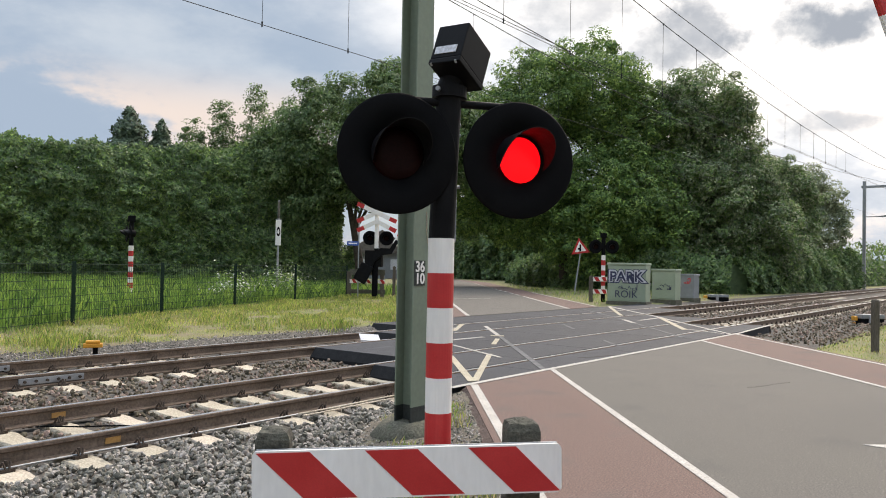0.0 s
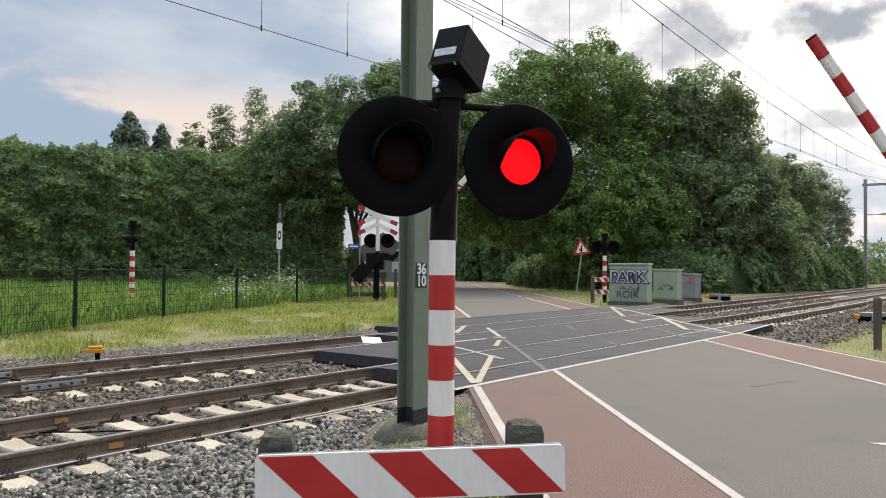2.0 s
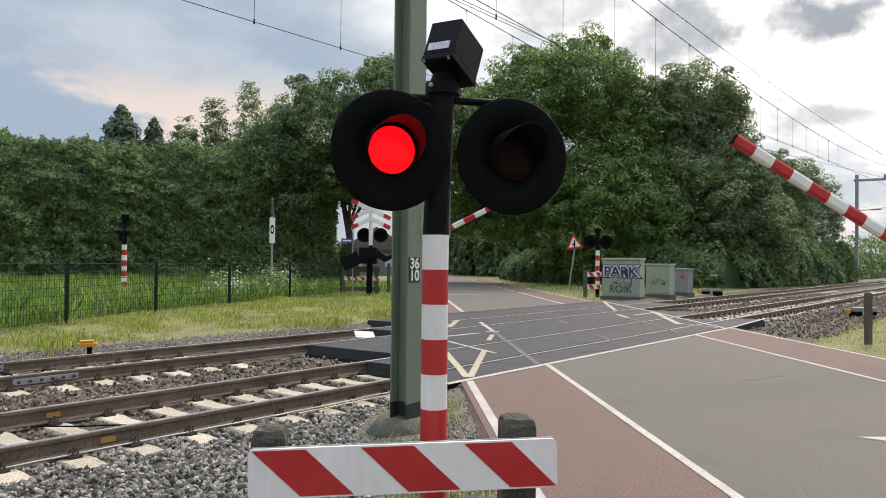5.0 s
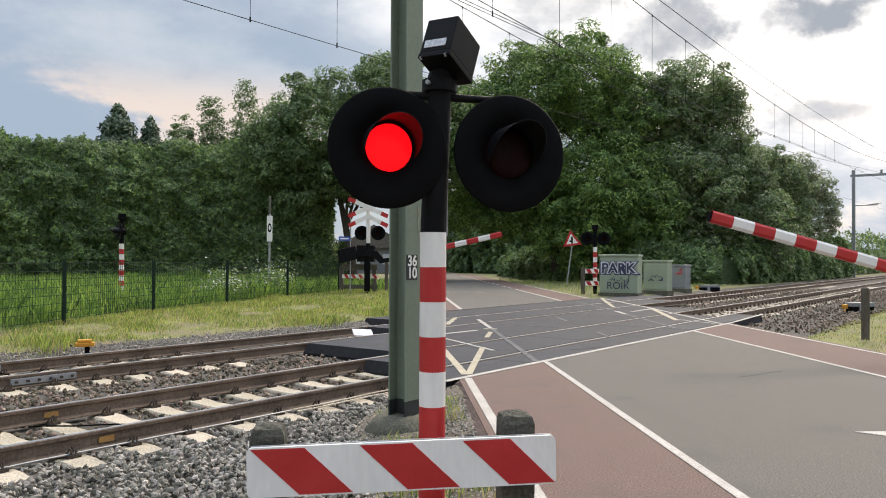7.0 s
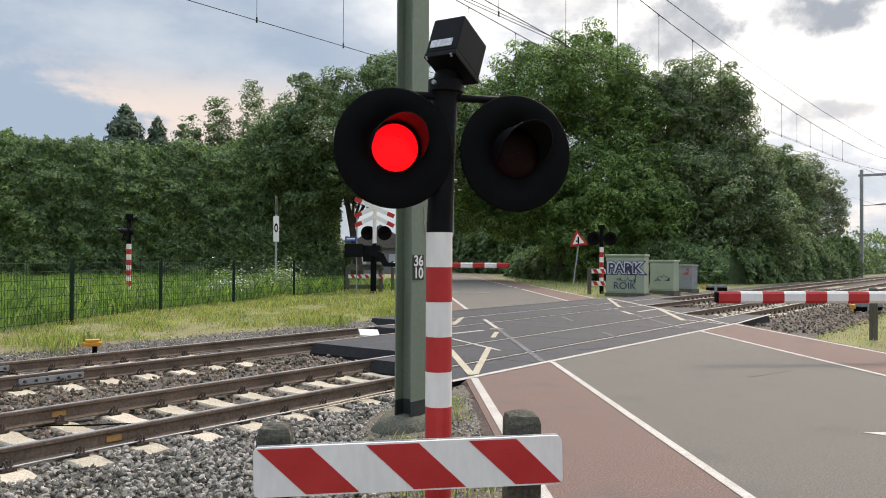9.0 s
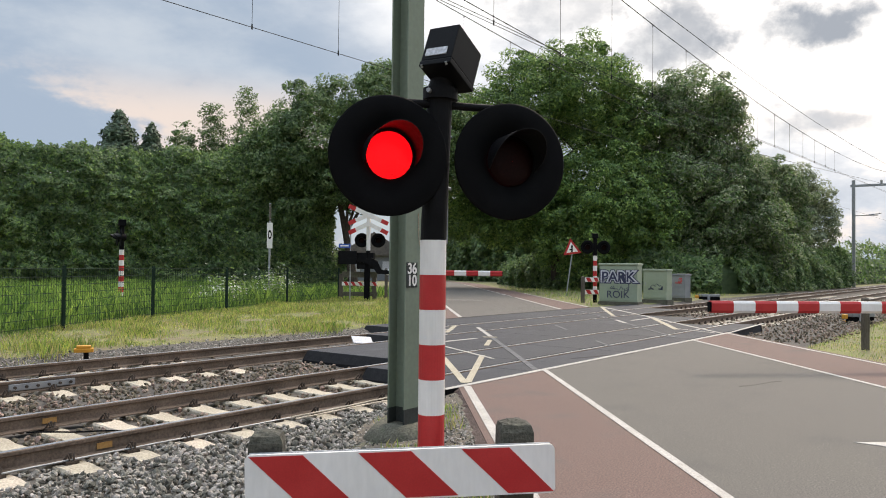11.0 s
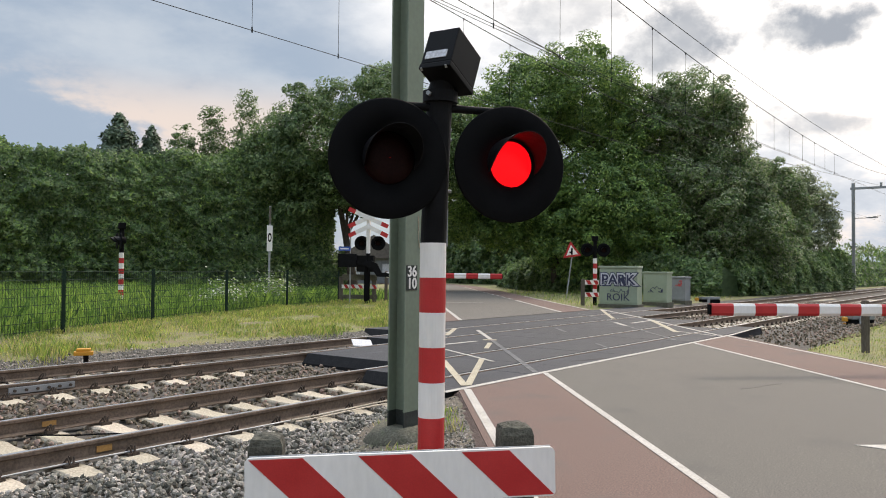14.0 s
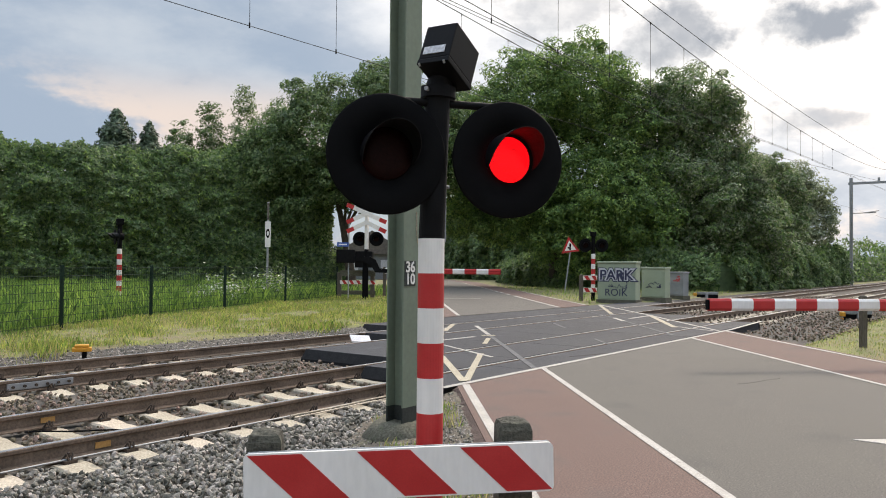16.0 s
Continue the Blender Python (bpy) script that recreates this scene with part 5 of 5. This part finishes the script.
def make_wires():
    def wire(label, pts, r=0.0065):
        bm = bmesh.new()
        sweep(bm, pts, r)
        tagged(part("catenary_wire", bm, "wire"), label, "overhead wire")

    xs = [-15 + 5 * i for i in range(25)]
    near = lambda x: 7.74 + 0.0012 * (x - 33) ** 2
    far = lambda x: float(np.interp(x, [-15, 0, 8, 15.4, 20, 25, 30, 37, 45, 56, 98, 130], [10.4, 9.2, 8.65, 8.22, 7.98, 7.82, 7.75, 7.85, 8.15, 8.8, 11.4, 12.0]))
    low_near = lambda x: 5.97 + 0.0007 * max(0.0, x - 5) ** 2 if x < 35 else 6.6 + 0.03 * (x - 35)
    low_far = lambda x: 5.925 + 0.0150 * x
    top_feed = lambda x: float(np.interp(x, [-15, 0, 20, 27, 38, 50, 65, 105], [9.1, 8.75, 8.5, 8.48, 8.62, 8.97, 9.55, 11.3]))
    wire("dark contact wire over the track", [(x, 0.70, low_near(x)) for x in xs])
    wire("dark contact wire over the track", [(x, 0.80, low_near(x)) for x in xs])
    wire("dark contact wire over the second track", [(x, 4.70, low_far(x) - 0.02) for x in xs])
    wire("dark contact wire over the second track", [(x, 4.80, low_far(x) + 0.02) for x in xs])
    wire("sagging messenger cable over the track", [(x, 0.75, near(x)) for x in xs], 0.011)
    wire("sagging messenger cable over the second track", [(x, 4.75, far(x)) for x in xs], 0.012)
    wire("feeder cable above the track", [(x, 0.75, top_feed(x)) for x in xs], 0.010)
    wire("slack wire joining the contact wire over the track", [(x, 0.75, 6.03 + 0.034 * (14.4 - x)) for x in (-15, -5, 5, 11, 14.4)], 0.009)
    for y, top, low, x0, step in ((0.75, near, low_near, 1.5, 2.55), (4.75, far, low_far, 2.55, 2.32)):
        for i in range(18):
            x = x0 + step * i
            bm = bmesh.new()
            tube(bm, (x, y, low(x)), (x, y, top(x)), 0.005, seg=5)
            tube(bm, (x, y, low(x) - 0.04), (x, y, low(x) + 0.06), 0.016, seg=6)
            tube(bm, (x, y, top(x) - 0.05), (x, y, top(x) + 0.02), 0.016, seg=6)
            tagged(part("dropper", bm, "wire"), "thin dropper wire between contact wire and messenger", "overhead wire", group="droppers")
    for x, y, h in ((95.6, 7.4, 11.7), (160, 7.4, 11.7)):
        t = thing("catenary_mast", "distant grey steel catenary mast with bracket arm", "catenary mast", pose(x, y, 0))
        bm = bmesh.new()
        box(bm, -0.16, 0.16, -0.16, 0.16, -0.3, h)
        part("column", bm, "steel", t)
        bm = bmesh.new()
        box(bm, -0.1, 0.1, -9.5, 0.3, h - 0.75, h - 0.5)
        for yy in (-2.7, -6.6):
            tube(bm, (0, yy, h - 0.5), (0, yy, h - 0.1), 0.12, seg=8)
            tube(bm, (0, yy + 1.6, h - 3.9), (0, yy, h - 3.7), 0.05, seg=6)
        tube(bm, (0, 0, h - 3.9), (0, -2.4, h - 3.9), 0.06, seg=6)
        part("bracket_arm", bm, "steel", t)


def trackside():
    t = thing("marker_box", "yellow plastic trackside marker on a dark stub", "marker", pose(7.35, 6.55, -0.3, 0, 0, -30))
    bm = bmesh.new()
    tube(bm, (0.04, 0, -0.1), (0.04, 0, 0.30), 0.045, seg=10)
    part("stub", bm, "black", t)
    bm = bmesh.new()
    box(bm, -0.16, 0.16, -0.1, 0.1, 0.30, 0.37, bevel=0.015)
    box(bm, -0.12, 0.12, -0.08, 0.08, 0.37, 0.42, bevel=0.015)
    part("cap", bm, "yellow", t)
    for x, y, z, l in ((30.2, -2.35, -0.25, 1.2), (44.6, 7.4, -0.2, 1.6)):
        t = thing("point_machine", "black trackside box with pale lid and yellow marker", "trackside box", pose(x, y, z, 0, 0, -45))
        bm = bmesh.new()
        box(bm, -l * 0.2, l * 0.5, -0.2, 0.2, 0.28, 0.42, bevel=0.02)
        part("lid", bm, "grey_cabinet", t)
        bm = bmesh.new()
        box(bm, -l * 0.2, l * 0.5, -0.18, 0.18, -0.15, 0.27, bevel=0.02)
        part("body", bm, "black", t)
        bm = bmesh.new()
        box(bm, -l * 0.39, -l * 0.27, -0.08, 0.08, 0.2, 0.36, bevel=0.03)
        tube(bm, (-l * 0.34, 0, -0.2), (-l * 0.34, 0, 0.15), 0.05, seg=8)
        part("end_box", bm, "yellow", t)
        bm = bmesh.new()
        box(bm, 0.0, 0.16, -0.24, -0.19, -0.15, 0.36, bevel=0.01)
        part("bracket", bm, "steel", t)
    bm = bmesh.new()
    box(bm, -0.22, 0.22, -0.16, 0.16, -0.012, 0.012, bevel=0.004)
    t = tagged(part("plate", bm, "pale_ink", at=pose(12.7, 4.75, -0.04, 22, 4, -35)), "pale metal plate leaning before the crossing panels", "plate")
    # rail joints with fishplates and bolts; yellow tags
    for y, x, h in ((3.99, 5.35, 1), (5.497, 5.0, 1)):
        t = thing("rail_joint", "bolted steel fishplate at a rail joint", "rail joint", pose(x, y, 0))
        bm = bmesh.new()
        box(bm, -0.45, 0.45, -0.045, -0.012, -0.135, -0.045, bevel=0.006)
        part("fishplate", bm, "steel", t, "grey steel fishplate")
        for k in range(6):
            bm = bmesh.new()
            tube(bm, (-0.38 + k * 0.152, -0.045, -0.09), (-0.38 + k * 0.152, -0.075, -0.09), 0.02, seg=6)
            part("bolt", bm, "clip", t)
    for x, y in ((3.95, -0.012), (4.2, 1.495)):
        bm = bmesh.new()
        box(bm, -0.075, 0.075, -0.006, 0.0, -0.028, 0.028)
        tagged(part("rail_tag", bm, "tag", at=pose(x, y - 0.006, -0.095)), "small yellow label tag on the rail web", "tag")
    # thin cables along the rail foot
    for k in range(2):
        bm = bmesh.new()
        sweep(bm, [(6.1 + 0.3 * i, -0.19 - 0.055 * k - 0.02 * math.sin(0.9 * i + k) - 0.006 * k * i, -0.135 - 0.012 * k) for i in range(9)], 0.011, 6)
        tagged(part("cable", bm, "sleeper"), "pale grey cable lying beside the rail", "cable")
    for pts, lab in (([(x, -0.12 - 0.02 * math.sin(x * 1.3), -0.15) for x in [i * 0.4 for i in range(22)]], "pale cable clipped along the rail foot"),
                     ([(3.9 + 0.1 * i, 1.36 - 0.10 * i + 0.03 * math.sin(i * 1.4), -0.16) for i in range(8)], "loose dark bond cable between the rails"),
                     ([(5.0 + 0.12 * i, 5.3 - 0.05 * i, -0.14 + 0.05 * math.sin(i)) for i in range(8)], "loose dark bond cable at the joint")):
        bm = bmesh.new()
        sweep(bm, pts, 0.009, 6)
        tagged(part("cable", bm, "steel" if "pale" in lab else "black"), lab, "cable")


def house():
    t = thing("house", "grey low house with a pitched roof beyond the trees", "house", pose(70.3, 55.0, 0, 0, 0, 37))
    bm = bmesh.new()
    box(bm, -3.5, 3.5, -4, 4, -0.2, 3.0)
    part("wall", bm, "wall", t)
    bm = bmesh.new()
    v = [bm.verts.new(p) for p in ((-3.9, -4.3, 2.9), (3.9, -4.3, 2.9), (3.9, 4.3, 2.9), (-3.9, 4.3, 2.9), (-3.9, 0, 5.6), (3.9, 0, 5.6))]
    for q in ((0, 1, 5, 4), (2, 3, 4, 5), (0, 4, 3), (1, 2, 5), (3, 2, 1, 0)):
        bm.faces.new([v[k] for k in q])
    part("roof", bm, "kerb", t)
    for y in (-2.2, 1.6):
        bm = bmesh.new()
        box(bm, -3.53, -3.5, y, y + 1.2, 1.0, 2.2)
        part("window", bm, "pale_ink", t)


signal, covers = make_signal()
make_mast()
bollard("squat mossy concrete bollard carrying the guard board", 2.84, -3.53, 0.69, 0.18, "dark_concrete", rz=-47.7)
bollard("squat mossy concrete bollard carrying the guard board", 3.78, -4.52, 0.73, 0.185, "dark_concrete", rz=-47.7)
striped_board("red and white striped guard board on concrete bollards", pose(2.665, -3.565, 0.325, 0, -1.4, -47.7), 1.65, 0.262, [(0.02, 0.28), (0.59, 0.28), (1.14, 0.26)], 0.25)
bollard("weathered square wooden marker post in the verge", 18.6, -4.25, 1.04, 0.115, "wood", rz=-40)
near_boom = barrier("red and white level crossing barrier across the lane", pose(16.30, -6.58, 1.63, 0, 0, 134), 5.21, 0.64, 0.374, 0.195, 0.13, 1.75)
far_boom = barrier("red and white level crossing barrier beyond the tracks", pose(27.52, 18.02, 1.90, 0, 0, -61.0), 6.47, 0.58, 0.56, 0.25, 0.16, 2.0, 1.15)
far_signal()
small_signal("red and white banded signal post with black lamps across the road", 35.1, 9.78, 2.24, 0.25, 0.10, 0.4, 2.65, 0.33, -53)
small_signal("slim banded signal post standing in tall grass", 16.14, 20.0, 2.11, 0.198, 0.09, 0.3, 2.55, 0.3, -112)
striped_board("short striped guard board between wooden posts", pose(34.62, 10.1, 0.95, 0, 0, -53), 0.7, 0.22, [(0.05, 0.2), (0.42, 0.2)], 0.12)
striped_board("short striped guard board between wooden posts", pose(34.62, 10.1, 0.35, 0, 0, -53), 0.7, 0.22, [(0.05, 0.2), (0.42, 0.2)], 0.12)
for q in ((34.63, 10.2), (35.45, 9.3)):
    bollard("weathered wooden guard post across the tracks", q[0], q[1], 1.22, 0.17, "wood", rz=-53, name="guard_post")
make_cabinets()
warning_sign()
sg = thing("trackside_sign", "tall narrow white trackside sign on a thin pole", "sign", pose(24.8, 21.76, 0, 0, 0, -40))
bm = bmesh.new()
tube(bm, (0, 0, -0.2), (0, 0, 4.55), 0.05, seg=8)
part("pole", bm, "steel", sg)
bm = bmesh.new()
box(bm, -0.13, 0.13, -0.08, -0.05, 2.4, 3.62, bevel=0.01)
part("panel", bm, "white", sg)
bm = bmesh.new()
lathe(bm, [(0.06, 0.082), (0.11, 0.084), (0.11, 0.086), (0.06, 0.086)], 16, Matrix.Translation((0, 0, 3.05)) @ FACE @ Matrix.Diagonal((0.8, 2.0, 1, 1)))
part("ring_mark", bm, "black", sg)
bm = bmesh.new()
box(bm, -0.04, 0.04, -0.09, -0.05, 3.7, 4.5)
part("upper_plate", bm, "wood", sg)
make_fence()
make_wires()
trackside()
house()


# ---- moving parts ----
def motions():
    angles = [(0.0, 69.0), (0.5, 65.2), (1.0, 61.6), (1.5, 57.3), (2.0, 53.2), (2.5, 49.1), (3.0, 45.6), (3.5, 41.6), (4.0, 37.6), (4.5, 33.5), (5.0, 29.4), (5.5, 25.3), (6.0, 21.3),
              (6.5, 17.5), (7.0, 14.4), (7.5, 10.3), (8.0, 6.7), (8.5, 2.9), (8.9, 0.2), (9.2, 0.0), (16.0, 0.0)]
    for boom, part_way in ((near_boom, 1.0), (far_boom, 0.9)):
        walk(boom, [(t, pose(0, 0, 0, 0, -a * part_way, 0)) for t, a in angles])
    # the lamps flash in turn: the added cover bares the first lens for a quarter second in each 0.656 s, the second for
    # the rest
    for cover, first, turn in zip(covers, (True, False), (3.0, 5.5)):
        shut = pose(0, 0, 0, 0, 0, turn)
        wide = shut @ pose(0, 0.06, 0)
        rows = [(0.0, shut if first else wide)]
        k = 0
        while 0.36 + 0.6558 * k < 15.9:
            on, off = 0.36 + 0.6558 * k, 0.60 + 0.6558 * k
            a, b = (shut, wide) if first else (wide, shut)
            on, off = (on - 0.04, off - 0.02) if first else (on, off)
            rows += [(on - 0.02, a), (on + 0.015, b)]
            if off < 15.9:
                rows += [(off - 0.02, b), (off + 0.015, a)]
            k += 1
        rows.append((16.0, rows[-1][1]))
        walk(cover, rows)


motions()
